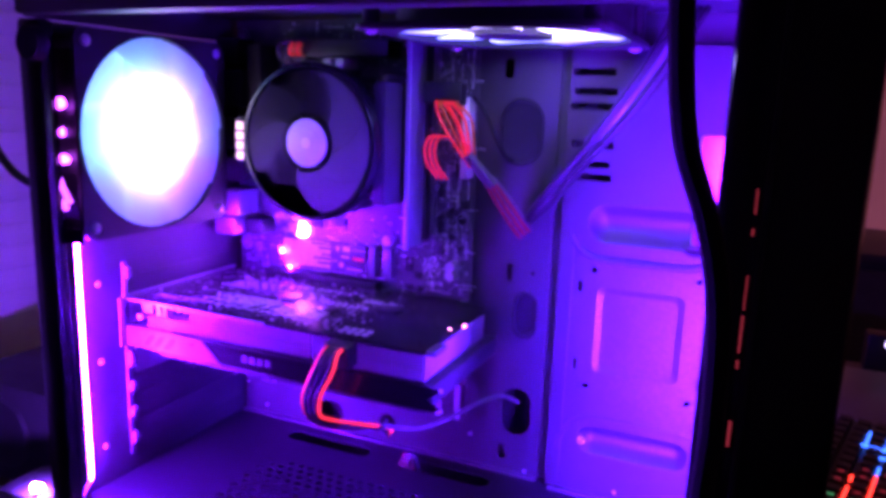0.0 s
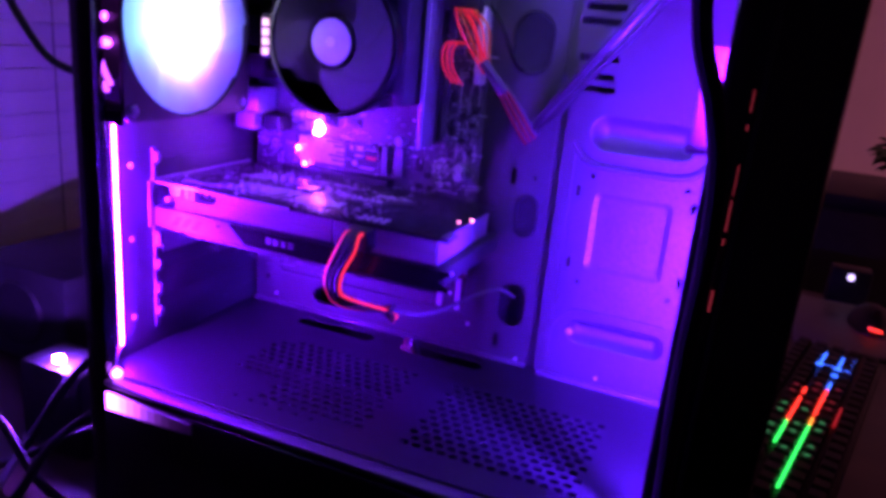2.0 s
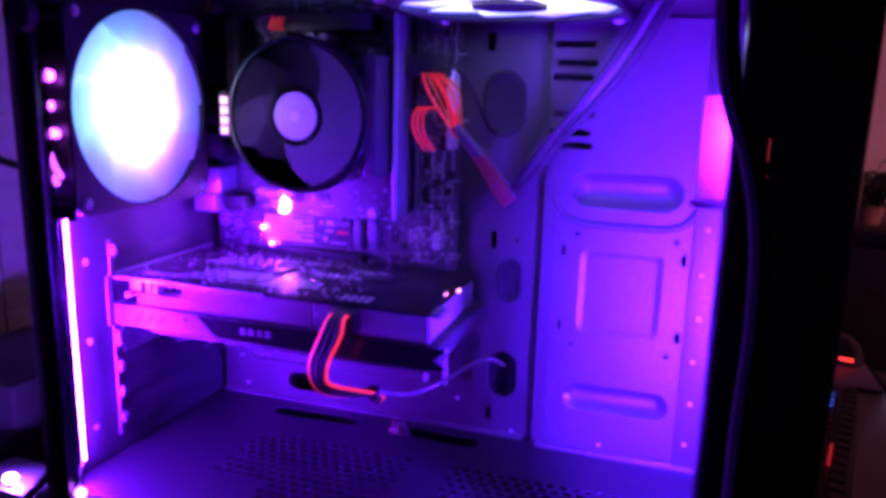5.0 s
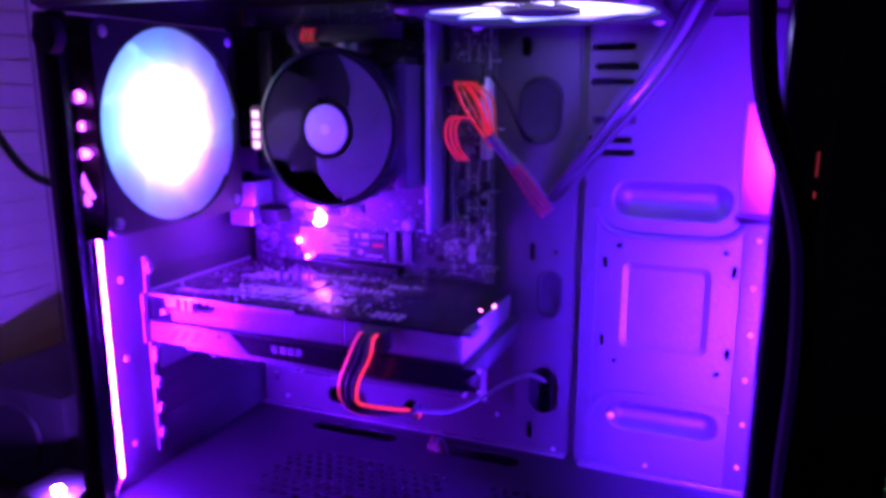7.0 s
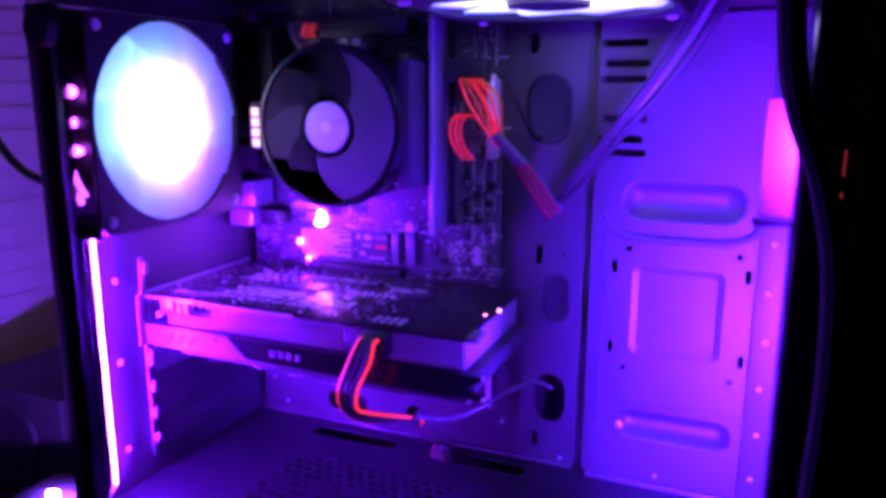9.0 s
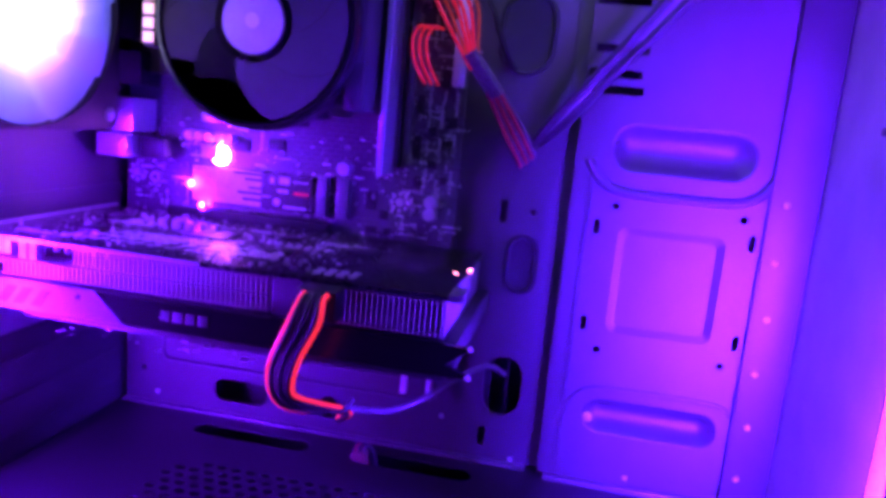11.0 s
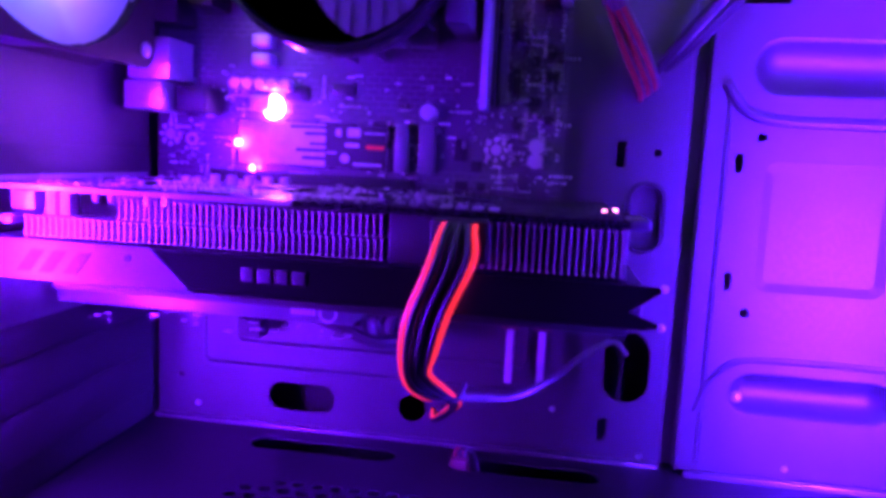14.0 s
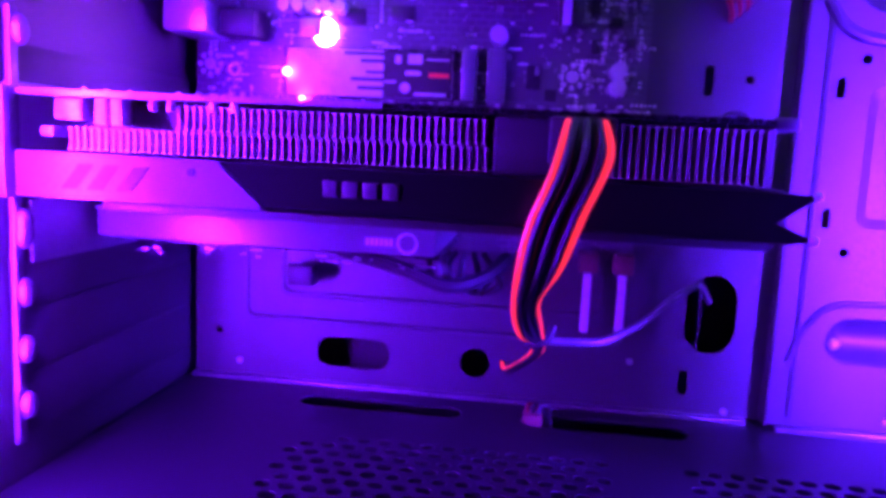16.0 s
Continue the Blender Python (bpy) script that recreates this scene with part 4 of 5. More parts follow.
def fans():
    white = glow_radial("lit_fan_blades", ((0.0, (0.02, 0.03, 0.12)), (0.12, (0.026, 0.05, 0.16)), (0.27, (0.045, 0.09, 0.2)), (0.4, (0.11, 0.16, 0.28)), (0.58, (0.6, 0.55, 1.0))), 3.6, (0, 0, 0), 0.064, (0.3515, 0.3745))
    hubw = glow_radial("lit_fan_hub", ((0.0, (0.65, 0.6, 1.0)), (1.0, (0.7, 0.65, 1.0))), 3.0, (0, 0, 0), 0.064, (0.3515, 0.3745))
    rear = Matrix(((0, 0, 1, -0.3495), (1, 0, 0, 0.3515), (0, 1, 0, 0.3745), (0, 0, 0, 1)))
    f = case_fan("rear_fan", "square rear case fan glowing white, green and violet", rear, white, hubw, BLACK, sunk=0.0032)
    part("rubber_corner", newbox(-0.3735, -0.3505, 0.2905, 0.2925, 0.313, 0.322, bevel=0.0005), RUBBER, f)
    # reflections on the frame's side and its lead, painted as emission
    for k, (z, s) in enumerate(((0.3925, 0.0036), (0.3765, 0.0024), (0.3615, 0.0038))):
        part("bright_spot", ball(bmesh.new(), (-0.3615, 0.2908, z), s, (1.2, 0.8, 1.35)[k], 0.35, (0.9, 1.1, 0.7)[k], 12), E_FAN_GLINT, f, "painted pink glint on the fan's side")
    for pts in (((-0.366, 0.2895, 0.357), (-0.362, 0.2885, 0.347), (-0.357, 0.2895, 0.337)), ((-0.369, 0.2895, 0.352), (-0.366, 0.2885, 0.343), (-0.360, 0.2895, 0.333))):
        part("lead", tube(bmesh.new(), pts, 0.0016), E_LEAD_SHEEN, f, "looped fan lead with a painted sheen")
    dim = glow_radial("lit_top_fan_blades", ((0.0, (0.05, 0.05, 0.45)), (0.3, (0.16, 0.17, 0.85)), (0.5, (0.6, 0.5, 1.0))), 2.7, (0, 0, 0), 0.064)
    top = Matrix(((1, 0, 0, -0.125), (0, -1, 0, 0.365), (0, 0, -1, 0.4325), (0, 0, 0, 1)))
    case_fan("top_fan", "square top case fan glowing pale violet", top, dim, BLACK, BLACK, sunk=0.004)


def cpu_cooler():
    c = thing("cpu_cooler", "round black processor cooler with a smoked fan", "cpu cooler", (-0.2685, 0.45, 0.372))
    X, Z = -0.2685, 0.372
    m = Matrix(((1, 0, 0, X), (0, 0, -1, 0.392), (0, 1, 0, Z), (0, 0, 0, 1)))
    # shroud ring turned from a profile
    prof = ((0.0468, -0.020), (0.0465, -0.002), (0.0475, 0.0), (0.0492, 0.0), (0.0502, -0.002), (0.0506, -0.010), (0.0495, -0.020))
    bm = bmesh.new()
    rows = [[bm.verts.new(m @ Vector((r * math.cos(2 * math.pi * k / 64), r * math.sin(2 * math.pi * k / 64), w))) for r, w in prof] for k in range(64)]
    for a, b in zip(rows, rows[1:] + rows[:1]):
        for j in range(len(prof)):
            bm.faces.new((a[j], a[(j + 1) % len(prof)], b[(j + 1) % len(prof)], b[j]))
    part("shroud_ring", bm, BEZEL, c, "glossy black fan ring")
    part("hub", cyl(bmesh.new(), (X, 0.408, Z), (X, 0.3925, Z), 0.0165, 0.0158, seg=40), BLACK, c)
    part("sticker", cyl(bmesh.new(), (X, 0.3924, Z), (X, 0.3920, Z), 0.0150, seg=40), HUBM, c, "round silver sticker")
    part("sticker_ring", cyl(bmesh.new(), (X, 0.3919, Z), (X, 0.3917, Z), 0.0098, seg=32), HUBM, c)
    part("sticker_dot", cyl(bmesh.new(), (X, 0.3916, Z), (X, 0.3913, Z), 0.0035, seg=20), WHITE, c)
    bm = blades(7, 0.019, 0.0458, 0.7, 0.0003, 0.0004, 0.985)
    me = mesh_of(bm, "blade", BLADE, False)
    for k in range(7):
        part("blade", me, None, c, at=m @ Matrix.Translation((0, 0, -0.0008)) @ Matrix.Rotation(2 * math.pi * k / 7 + 0.2, 4, "Z"))
    for k in range(4):
        a = math.pi / 4 + k * math.pi / 2
        part("strut", cyl(bmesh.new(), (X + 0.012 * math.cos(a), 0.4125, Z + 0.012 * math.sin(a)), (X + 0.048 * math.cos(a), 0.4125, Z + 0.048 * math.sin(a)), 0.0016, seg=8), BLACK, c)
    # tapered block behind the fan
    part("block", cyl(bmesh.new(), (X, 0.4125, Z), (X, 0.440, Z), 0.0490, 0.0425, seg=56), BLACK, c, "dark tapered cooler block")
    part("base_plate", newbox(X - 0.034, X + 0.034, 0.4402, 0.4468, Z - 0.04, Z + 0.04, bevel=0.002), GUN, c)
    for k in range(24):
        a = 2 * math.pi * k / 24
        q = Euler((0, -a, 0)).to_quaternion()
        m2 = Matrix.LocRotScale((X + 0.0468 * math.cos(a), 0.426, Z + 0.0468 * math.sin(a)), q, (0.004, 0.022, 0.0012))
        f = bmesh.new()
        bmesh.ops.create_cube(f, size=1, matrix=m2)
        part("fin", f, BLACK, c)
    part("core", cyl(bmesh.new(), (X, 0.416, Z), (X, 0.4503, Z), 0.018, seg=28), ALU, c)
    for sx in (-1, 1):
        part("clamp", newbox(X + sx * 0.043 - 0.006, X + sx * 0.043 + 0.006, 0.412, 0.4503, Z - 0.008, Z + 0.008, bevel=0.0015), BLACK, c)
    part("badge", newbox(-0.3255, -0.3185, 0.394, 0.402, 0.3565, 0.3865, bevel=0.0014), BLACK, c)
    for z in (0.361, 0.3675, 0.374, 0.3805):
        part("badge_mark", newbox(-0.3248, -0.3196, 0.3932, 0.3939, z - 0.0024, z + 0.0024), E_TAB, c, "glowing badge mark")
    part("shroud_lug", newbox(-0.2135 - 0.012, -0.2185 + 0.003, 0.40, 0.446, 0.335, 0.412, bevel=0.002), BLACK, c)
    solid("fan_lead", tube(bmesh.new(), ((-0.297, 0.415, 0.419), (-0.303, 0.412, 0.428), (-0.310, 0.425, 0.436), (-0.300, 0.448, 0.4405)), 0.0014), GREYW, "thin grey fan lead above the processor cooler", "cable")
    w = thing("fan_plug", "small plug with red and yellow wires at the board's top", "plug", (-0.303, 0.44, 0.433))
    part("housing", newbox(-0.309, -0.296, 0.4325, 0.4505, 0.4255, 0.4315, bevel=0.0006), BLACK, w)
    for k in range(4):
        x = -0.307 + k * 0.003
        part("wire", tube(bmesh.new(), ((x, 0.432, 0.4285), (x + 0.001, 0.427, 0.4305), (x + 0.004, 0.426, 0.4365)), 0.0009, 6), (RED, ORANGE)[k % 2], w)


def graphics_card():
    rng = random.Random(3)
    g = thing("graphics_card", "long dual-slot graphics card with bare fins and dark cover", "graphics card", (-0.26, 0.39, 0.236))
    part("board", newbox(-0.3735, -0.157, 0.3395, 0.4445, 0.2665, 0.2683, bevel=0.0002), CARD, g)
    part("board_edge", newbox(-0.3732, -0.262, 0.3388, 0.3394, 0.2666, 0.2682), ALU, g, "bright strip on the left of the board's front edge")
    tagged(part("component_field", bits(bmesh.new(), rng, 300, (-0.368, -0.215), (0.344, 0.442), 0.2684, FLAT, 0.0026, 0.0016), SOLDER, g), kind="stuff")
    tagged(part("component_field", bits(bmesh.new(), rng, 170, (-0.366, -0.20), (0.345, 0.435), 0.2684, FLAT, 0.0016, 0.0024), TIN, g), kind="stuff")
    for i in range(5):
        part("capacitor", cyl(bmesh.new(), (-0.318 + i * 0.0075, 0.403, 0.2684), (-0.318 + i * 0.0075, 0.403, 0.2725), 0.0019, seg=12), TIN, g)
    for x, y, w, d in ((-0.335, 0.375, 0.012, 0.012), (-0.285, 0.395, 0.02, 0.02), (-0.245, 0.38, 0.012, 0.01), (-0.25, 0.415, 0.012, 0.01), (-0.345, 0.41, 0.01, 0.012), (-0.21, 0.40, 0.014, 0.014)):
        part("chip", newbox(x - w / 2, x + w / 2, y - d / 2, y + d / 2, 0.2684, 0.2697, bevel=0.0002), CHIP, g)
    pr = bmesh.new()
    for i in range(9):
        for j in range(3):
            q = Euler((0, 0, radians(35))).to_quaternion()
            x, y = -0.330 + i * 0.009 + j * 0.003, 0.358 + j * 0.008
            box(pr, x - 0.0035, x + 0.0035, y - 0.0009, y + 0.0009, 0.26845, 0.2686, turn=q)
    for x0, y0, n, m, w, d in ((-0.322, 0.366, 14, 3, 0.0016, 0.0034), (-0.272, 0.362, 10, 4, 0.0018, 0.0022), (-0.345, 0.398, 9, 3, 0.0014, 0.003), (-0.300, 0.418, 22, 2, 0.0014, 0.002), (-0.262, 0.392, 8, 3, 0.0026, 0.0014), (-0.235, 0.408, 9, 2, 0.0014, 0.0028), (-0.360, 0.352, 12, 2, 0.0012, 0.0022)):
        for i in range(n):
            for j in range(m):
                if rng.random() < 0.8:
                    x, y = x0 + i * w * 1.9, y0 + j * d * 1.7
                    box(pr, x, x + w, y, y + d, 0.26845, 0.2687)
    tagged(part("print", pr, PRINT, g, "pale printed marks and pads"), kind="stuff")
    pads = bmesh.new()
    for i in range(4):
        for j in range(2):
            box(pads, -0.2155 + i * 0.0052, -0.2125 + i * 0.0052, 0.346 + j * 0.006, 0.3495 + j * 0.006, 0.2684, 0.2692)
    part("solder_pads", pads, TIN, g)
    # fins: a stepped stack, then one behind the power plug
    def fin_mesh(tall):
        f = newbox(-0.0003, 0.0003, 0.0, 0.09, 0.0, tall)
        for z in (0.0, tall - 0.0008):
            box(f, -0.0006, 0.0006, -0.0004, 0.0016, z, z + 0.0008)
        return mesh_of(f, "fin", FIN)

    fin, fin2, fin3 = fin_mesh(0.0068), fin_mesh(0.0072), fin_mesh(0.0146)
    for k in range(56):
        part("fin", fin, None, g, at=Matrix.Translation((-0.3565 + k * 0.00225, 0.3415, 0.2508)))
    for k in range(41):
        part("fin", fin2, None, g, at=Matrix.Translation((-0.3235 + k * 0.00225, 0.3425 if k > 4 else 0.3435, 0.2580)))
    for k in range(20):
        part("fin", fin3, None, g, at=Matrix.Translation((-0.2005 + k * 0.00222, 0.3400, 0.2508)))
    part("fin_base", newbox(-0.358, -0.158, 0.352, 0.43, 0.2518, 0.2655), BLACK, g)
    part("fin_end", newbox(-0.1580, -0.1568, 0.3400, 0.43, 0.2505, 0.2660, bevel=0.0003), ALU, g, "bare aluminium end plate")
    part("power_block", newbox(-0.2305, -0.2015, 0.3405, 0.36, 0.2500, 0.2664, bevel=0.001), RUBBER, g)
    part("power_plug", newbox(-0.2155, -0.1985, 0.3285, 0.3404, 0.2535, 0.2663, bevel=0.001), RUBBER, g)
    for x in (-0.3465, -0.3415):
        part("connector", newbox(x - 0.0018, x + 0.0018, 0.3405, 0.346, 0.2585, 0.2663, bevel=0.0005), WHITE, g, "white bright connector")
    part("connector", newbox(-0.362, -0.353, 0.3415, 0.352, 0.2595, 0.2663, bevel=0.0008), TIN, g)
    part("connector", newbox(-0.3655, -0.361, 0.340, 0.350, 0.2545, 0.2575, bevel=0.0008), TIN, g)
    for x in (-0.331, -0.3255, -0.3125, -0.306):
        part("capacitor", cyl(bmesh.new(), (x, 0.3425, 0.2664), (x, 0.3425, 0.2635), 0.0012, seg=10), TIN, g)
    # cover
    part("cover", newbox(-0.3760, -0.151, 0.3395, 0.442, 0.2372, 0.2500, bevel=0.002), BLACK, g)
    side = bmesh.new()
    outline = ((-0.3765, 0.2365), (-0.2940, 0.2365), (-0.2975, 0.2385), (-0.3090, 0.2500), (-0.3765, 0.2500))
    vs = [side.verts.new((x, y, z)) for y in (0.3372, 0.3393) for x, z in outline]
    side.faces.new(vs[:5][::-1])
    side.faces.new(vs[5:])
    for k in range(5):
        side.faces.new((vs[k], vs[(k + 1) % 5], vs[5 + (k + 1) % 5], vs[5 + k]))
    bmesh.ops.bevel(side, geom=side.edges[:], offset=0.0004, segments=2, affect="EDGES")
    part("cover_side", side, GUN, g, "gunmetal side plate with a slanted end")
    part("side_screw", cyl(bmesh.new(), (-0.3165, 0.3371, 0.2462), (-0.3165, 0.3366, 0.2462), 0.0012, seg=12), BLACK, g)
    wedge = bmesh.new()
    vs = [wedge.verts.new((x, y, z)) for y in (0.3372, 0.3393) for x, z in ((-0.2952, 0.2374), (-0.151, 0.2360), (-0.1448, 0.2372), (-0.1555, 0.2412), (-0.1448, 0.2490), (-0.162, 0.2496), (-0.3083, 0.2496))]
    wedge.faces.new(vs[:7][::-1])
    wedge.faces.new(vs[7:])
    for k in range(7):
        wedge.faces.new((vs[k], vs[(k + 1) % 7], vs[7 + (k + 1) % 7], vs[7 + k]))
    part("cover_side", wedge, BEZEL, g, "glossy black forked side plate")
    for k, x in enumerate((-0.3515, -0.3435, -0.3345)):
        b = bmesh.new()
        vs = [b.verts.new((x + dx, y, z)) for y in (0.3368, 0.3374) for dx, z in ((-0.0052, 0.2395), (-0.0005, 0.2395), (0.0052, 0.2470), (0.0005, 0.2470))]
        for f in ((3, 2, 1, 0), (4, 5, 6, 7), (0, 1, 5, 4), (1, 2, 6, 5), (2, 3, 7, 6), (3, 0, 4, 7)):
            b.faces.new([vs[i] for i in f])
        part("slanted_mark", b, MARKD, g)
    for x0, x1 in ((-0.2775, -0.2735), (-0.2720, -0.2675), (-0.2660, -0.2620), (-0.2605, -0.2560)):
        part("printed_mark", newbox(x0, x1, 0.3368, 0.3372, 0.2415, 0.2460, bevel=0.0001), MARKD, g, "plain grey mark")
    part("lower_trim", newbox(-0.345, -0.155, 0.3385, 0.345, 0.2335, 0.2364, bevel=0.0008), BLACK, g)
    part("bracket", newbox(-0.3752, -0.3735, 0.3380, 0.448, 0.2370, 0.2700), TIN, g)
    part("bracket_tab", newbox(-0.3735, -0.3715, 0.3325, 0.3385, 0.2360, 0.2690, bevel=0.0006), STEEL_EDGE, g)
    for x in (-0.1612, -0.1565):
        part("status_diode", ball(bmesh.new(), (x, 0.386 + (x + 0.16) * 2.5, 0.2680), 0.0011, 1, 1, 0.8, 8), E_WHITE, g, "glowing rosy diode")
    part("corner_lug", newbox(-0.157, -0.1505, 0.3405, 0.356, 0.2655, 0.2690, bevel=0.001), GUN, g)
    for z in (0.249, 0.2372):
        part("tip_stud", ball(bmesh.new(), (-0.1455, 0.3372, z), 0.0012), TIN, g)


def capture_card():
    c = thing("capture_card", "slim grey capture card under the graphics card", "capture card", (-0.297, 0.39, 0.225))
    part("cover", newbox(-0.369, -0.2495, 0.3735, 0.44, 0.2208, 0.2312, bevel=0.001), GUN, c)
    part("cover_edge", newbox(-0.369, -0.2495, 0.3725, 0.3734, 0.2302, 0.2316, bevel=0.0003), ALU, c, "bright upper edge")
    part("board", newbox(-0.369, -0.2495, 0.385, 0.449, 0.2185, 0.2203), CARD, c)
    part("bracket", newbox(-0.3735, -0.3722, 0.345, 0.448, 0.2150, 0.2345), TIN, c)
    part("round_mark", tube(bmesh.new(), [(-0.2590 + 0.0032 * math.cos(a), 0.3731, 0.2250 + 0.0032 * math.sin(a)) for a in [k * 0.3926991 for k in range(17)]], 0.0004, 6, 2), LABEL, c)
    for k in range(6):
        part("print_bar", newbox(-0.2730 + k * 0.0016, -0.2720 + k * 0.0016, 0.3730, 0.3734, 0.2237, 0.2262), LABEL, c)
    part("socket", newbox(-0.322, -0.311, 0.438, 0.449, 0.195, 0.204, bevel=0.0008), BLACK, c)
    tagged(part("component_field", bits(bmesh.new(), random.Random(9), 60, (-0.35, -0.25), (0.36, 0.44), 0.2180, FLAT, 0.004, 0.0003), SOLDER, c), kind="stuff")


# ---- cables ----
def cables():
    g = thing("graphics_power_cable", "black power cable with two red-rimmed outer wires, tied below", "power cable", (-0.21, 0.335, 0.25))
    left = ((-0.2110, 0.3335, 0.2642), (-0.2115, 0.325, 0.2640), (-0.2145, 0.3165, 0.2520), (-0.2195, 0.3165, 0.2380), (-0.2216, 0.324, 0.2240), (-0.2219, 0.34, 0.2110), (-0.2195, 0.368, 0.1980), (-0.2150, 0.3925, 0.1905), (-0.2165, 0.408, 0.1810), (-0.2250, 0.426, 0.1695), (-0.2275, 0.440, 0.1680))
    right = ((-0.2018, 0.3335, 0.2642), (-0.2020, 0.325, 0.2642), (-0.2010, 0.318, 0.2560), (-0.2066, 0.315, 0.2420), (-0.2110, 0.321, 0.2280), (-0.2155, 0.342, 0.2155), (-0.2140, 0.370, 0.2020), (-0.2125, 0.3945, 0.1905), (-0.2125, 0.409, 0.1820), (-0.2235, 0.427, 0.1685), (-0.2265, 0.441, 0.1670))
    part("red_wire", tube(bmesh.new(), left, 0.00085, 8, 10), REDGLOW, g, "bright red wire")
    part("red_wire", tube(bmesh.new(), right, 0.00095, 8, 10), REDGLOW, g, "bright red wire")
    for k in range(5):
        f = (k + 1) / 6
        pts = [Vector(a).lerp(Vector(b), f) + Vector((0, -0.0012 + 0.002 * (k % 2), 0)) for a, b in zip(left, right)]
        part("black_wire", tube(bmesh.new(), pts, 0.0010, 8, 10), RUBBER, g)
    part("tie", tube(bmesh.new(), ((-0.2175, 0.394, 0.188), (-0.2145, 0.3905, 0.190), (-0.2105, 0.392, 0.1915), (-0.2085, 0.396, 0.196)), 0.0014), RUBBER, g, "black zip tie")
    solid("grey_cable", tube(bmesh.new(), ((-0.2120, 0.397, 0.190), (-0.2020, 0.400, 0.1895), (-0.1900, 0.405, 0.1895), (-0.1760, 0.415, 0.1945), (-0.1610, 0.432, 0.2025), (-0.1480, 0.447, 0.2055), (-0.1400, 0.462, 0.197)), 0.0016, 10, 8),
          GREYW, "grey cable arching into a tray opening", "cable")
    # main power loom: red and orange wires into a sleeve
    w = thing("main_power_loom", "red and orange wires gathered into a dark sleeve", "power cable", (-0.18, 0.43, 0.38))
    rng = random.Random(8)
    for k in range(6):
        f = k / 5
        top = Vector((-0.194 + 0.014 * f, 0.4295, 0.4005))
        mid = Vector((-0.1865 + 0.0165 * f, 0.420 + 0.003 * (k % 3), 0.3865 + 0.004 * f))
        end = Vector((-0.1745 + 0.0065 * f, 0.4265 + 0.002 * (k % 2), 0.3665 + 0.002 * f))
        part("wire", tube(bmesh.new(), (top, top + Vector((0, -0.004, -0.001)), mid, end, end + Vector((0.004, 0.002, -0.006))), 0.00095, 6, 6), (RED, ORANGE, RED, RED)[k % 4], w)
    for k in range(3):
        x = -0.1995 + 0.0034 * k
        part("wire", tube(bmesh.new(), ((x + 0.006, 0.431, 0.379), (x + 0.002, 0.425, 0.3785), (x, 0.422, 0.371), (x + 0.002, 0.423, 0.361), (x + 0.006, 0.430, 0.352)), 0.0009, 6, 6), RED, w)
    part("sleeve", tube(bmesh.new(), ((-0.1725, 0.4275, 0.3685), (-0.164, 0.432, 0.358), (-0.158, 0.436, 0.350)), 0.0058, 10, 6, 0.6), SLEEVE, w, "dark woven sleeve")
    for k in range(6):
        o = Vector((0.0014 * (k - 2.5), 0.001 * (k % 2), 0.0012 * (k - 2.5)))
        part("wire", tube(bmesh.new(), (Vector((-0.160, 0.435, 0.353)) + o * 0.7, Vector((-0.150, 0.443, 0.336)) + o, Vector((-0.141, 0.452, 0.320)) + o, Vector((-0.1405, 0.463, 0.316)) + o), 0.0013, 6, 5), (DULLRED, SLEEVE)[k % 2], w)
    for k, (dx, dz, m) in enumerate(((0, 0, RUBBER), (0.004, 0.002, RUBBER), (0.008, 0.005, GREYW), (0.013, 0.004, RUBBER), (0.017, 0.007, RUBBER))):
        pts = ((-0.139 + dx * 0.3, 0.452, 0.326 + dz * 0.3), (-0.129 + dx * 0.5, 0.444, 0.341), (-0.110 + dx * 0.8, 0.436, 0.364 + dz), (-0.088 + dx, 0.430, 0.393 + dz), (-0.069 + dx, 0.428, 0.422 + dz), (-0.058 + dx, 0.430, 0.446 + dz * 0.5), (-0.055 + dx, 0.432, 0.4555))
        solid("front_panel_cable", tube(bmesh.new(), pts, 0.0019 if m is RUBBER else 0.0013, 8, 7), m,
              "dark cable rising across the front plate" if m is RUBBER else "pale thin cable rising across the front plate", "cable", "front panel cables")
    solid("case_cable", tube(bmesh.new(), ((-0.1755, 0.442, 0.404), (-0.166, 0.44, 0.394), (-0.158, 0.445, 0.375), (-0.154, 0.452, 0.366), (-0.150, 0.464, 0.365)), 0.0016), RUBBER, "thin black cable from the board to a tray opening", "cable")
    solid("board_cable", tube(bmesh.new(), ((-0.3, 0.44, 0.212), (-0.27, 0.425, 0.208), (-0.25, 0.42, 0.203), (-0.236, 0.43, 0.206), (-0.228, 0.445, 0.212)), 0.003), RUBBER, "bunched black leads at the board's lower edge", "cable")
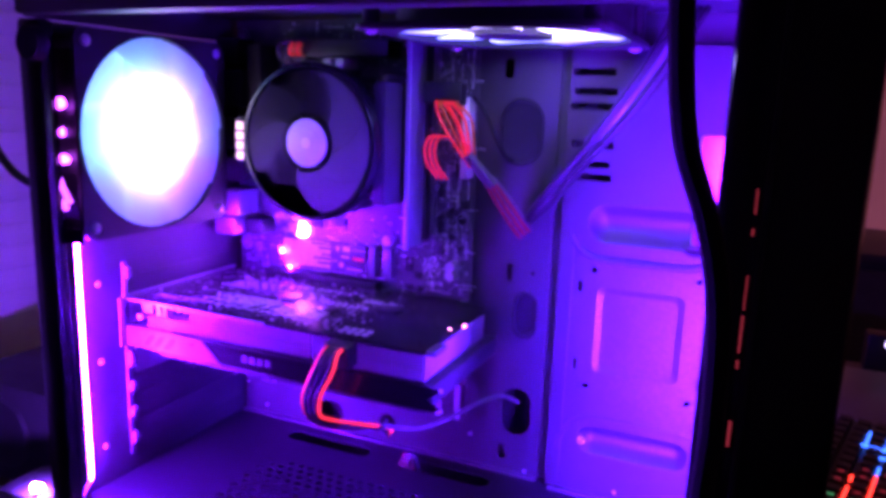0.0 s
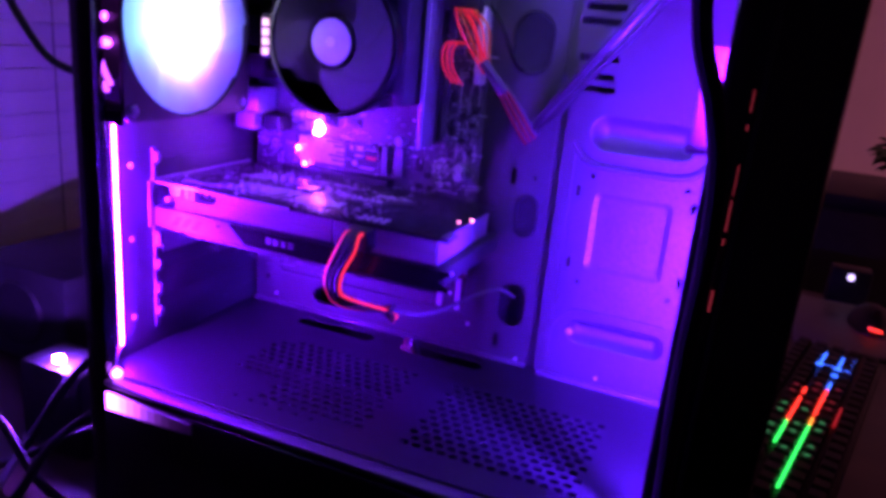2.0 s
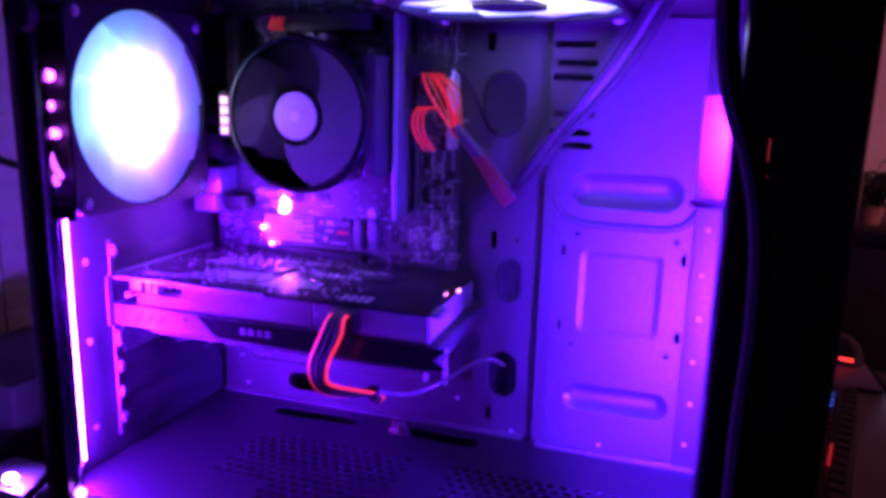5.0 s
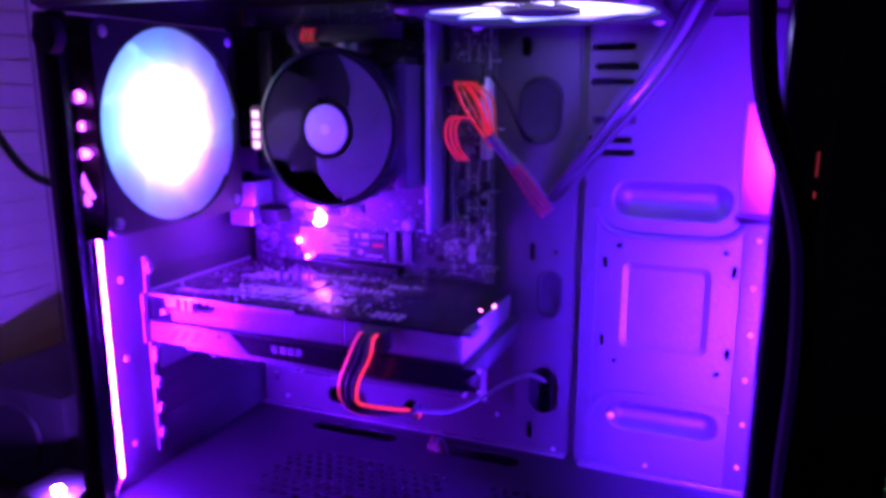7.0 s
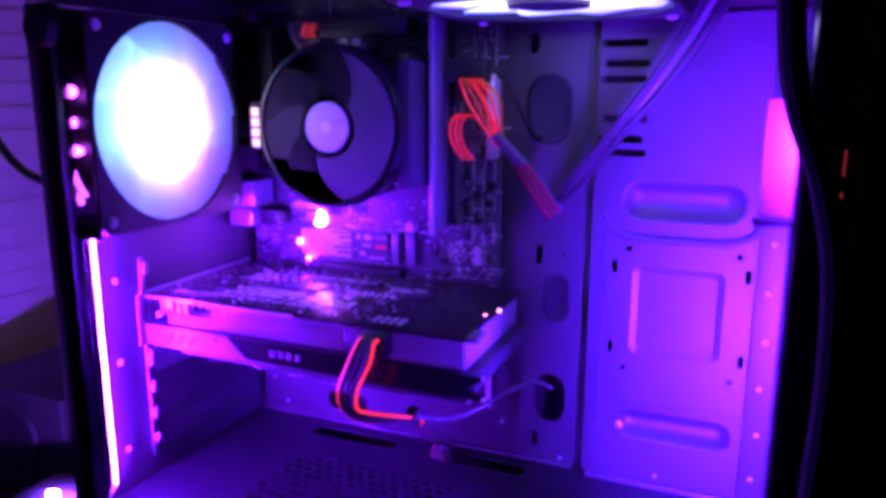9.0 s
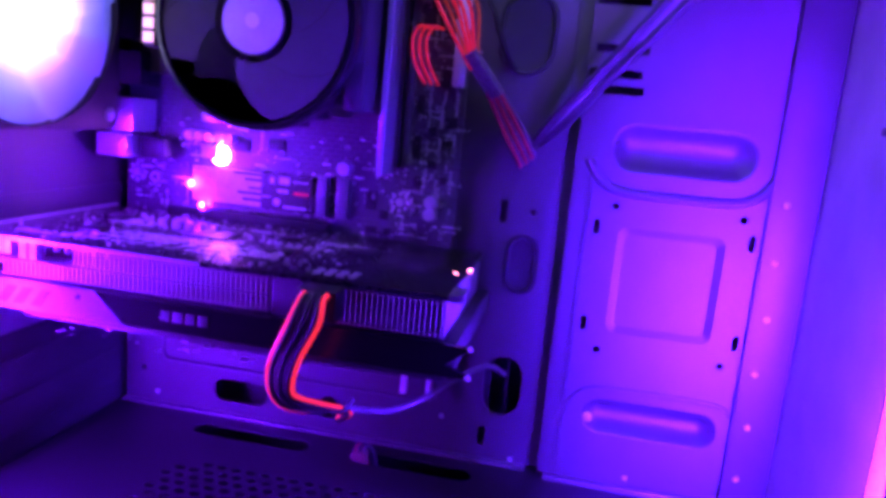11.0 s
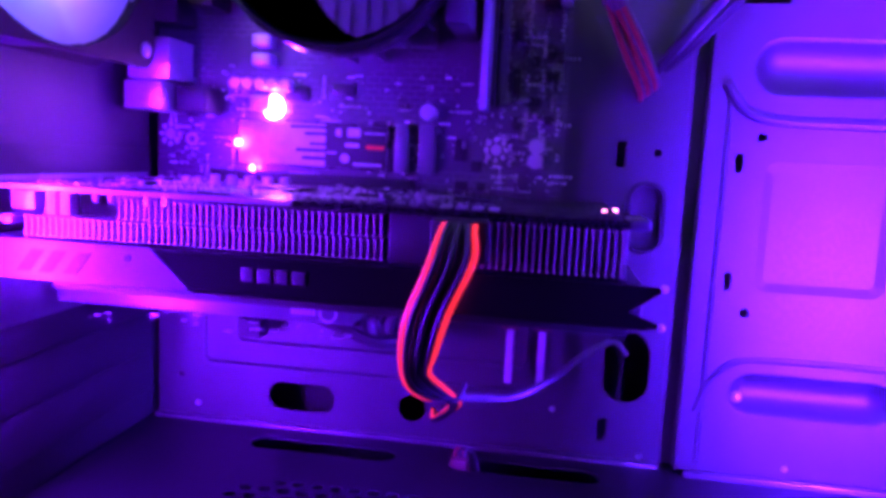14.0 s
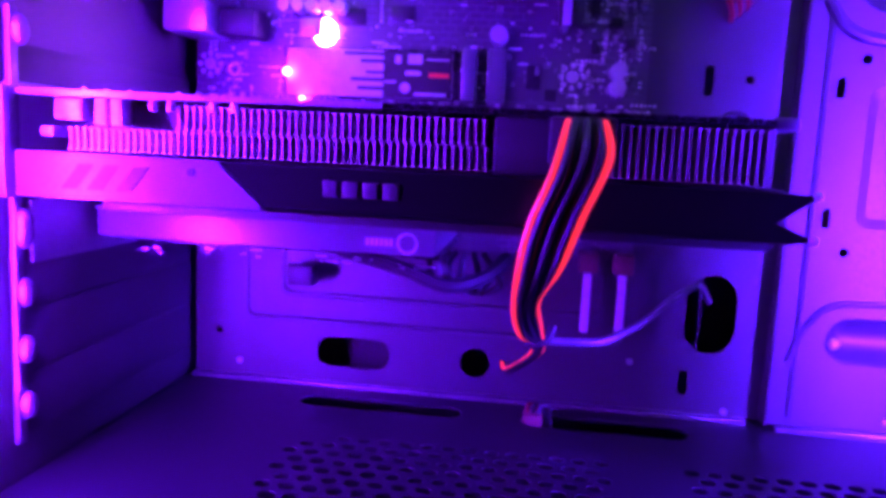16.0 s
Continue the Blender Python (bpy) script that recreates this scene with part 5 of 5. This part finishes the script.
    for k in range(7):
        a = k * 0.9
        solid("header_lead", tube(bmesh.new(), ((-0.262 + 0.004 * k, 0.446, 0.213), (-0.262 + 0.005 * k + 0.004 * math.cos(a), 0.428, 0.207 + 0.004 * math.sin(a)), (-0.255 + 0.003 * k, 0.432, 0.199), (-0.246 + 0.002 * k, 0.446, 0.203)), 0.0013, 6), (RUBBER, GREYW, RUBBER)[k % 3], "small lead plugged at the board's lower edge", "cable", "header leads")
    for x in (-0.194, -0.1795):
        p = thing("header_plug", "pale plug hanging at the board's lower edge", "plug", (x, 0.448, 0.183), "header plugs")
        part("housing", newbox(x - 0.0016, x + 0.0016, 0.4435, 0.4475, 0.183, 0.208, bevel=0.0005), LABEL, p)
        part("socket", newbox(x - 0.004, x + 0.004, 0.4425, 0.4515, 0.2085, 0.217, bevel=0.0008), POT, p, "brown plastic socket")
    sl = thing("floor_plug", "brown plug with red leads in the shelf's cable slot", "plug", (-0.212, 0.4345, 0.14))
    part("housing", newbox(-0.217, -0.209, 0.4300, 0.4385, 0.139, 0.1495, bevel=0.001), POT, sl)
    for k in range(3):
        part("wire", tube(bmesh.new(), ((-0.2155 + k * 0.0025, 0.434, 0.149), (-0.2150 + k * 0.0025, 0.4355, 0.1525), (-0.2120 + k * 0.0025, 0.4385, 0.1500), (-0.2090 + k * 0.0025, 0.4395, 0.139)), 0.0009, 6), (DULLRED, RUBBER, GREYW)[k], sl)
    # loose cable hanging in front of the case edge
    solid("loose_cable", tube(bmesh.new(), ((-0.026, 0.20, 0.52), (-0.0255, 0.20, 0.46), (-0.0235, 0.20, 0.42), (-0.020, 0.20, 0.393), (-0.0125, 0.20, 0.372), (-0.0075, 0.20, 0.35), (-0.006, 0.20, 0.32), (-0.0065, 0.203, 0.28), (-0.004, 0.215, 0.2), (0.0, 0.22, 0.06), (0.01, 0.2, 0.004), (0.05, 0.16, 0.003)), 0.0033, 10, 8),
          DULLBLACK, "thick black cable hanging down in front of the case", "cable")


E_FAN_GLINT = glow("fan_side_glint", (0.5, 0.05, 1.0), 9)
room()
left_clutter()
right_clutter()
case()
power_supply()
led_strips()
main_board()
storage_drive()
memory_stick()
fans()
cpu_cooler()
graphics_card()
capture_card()
cables()
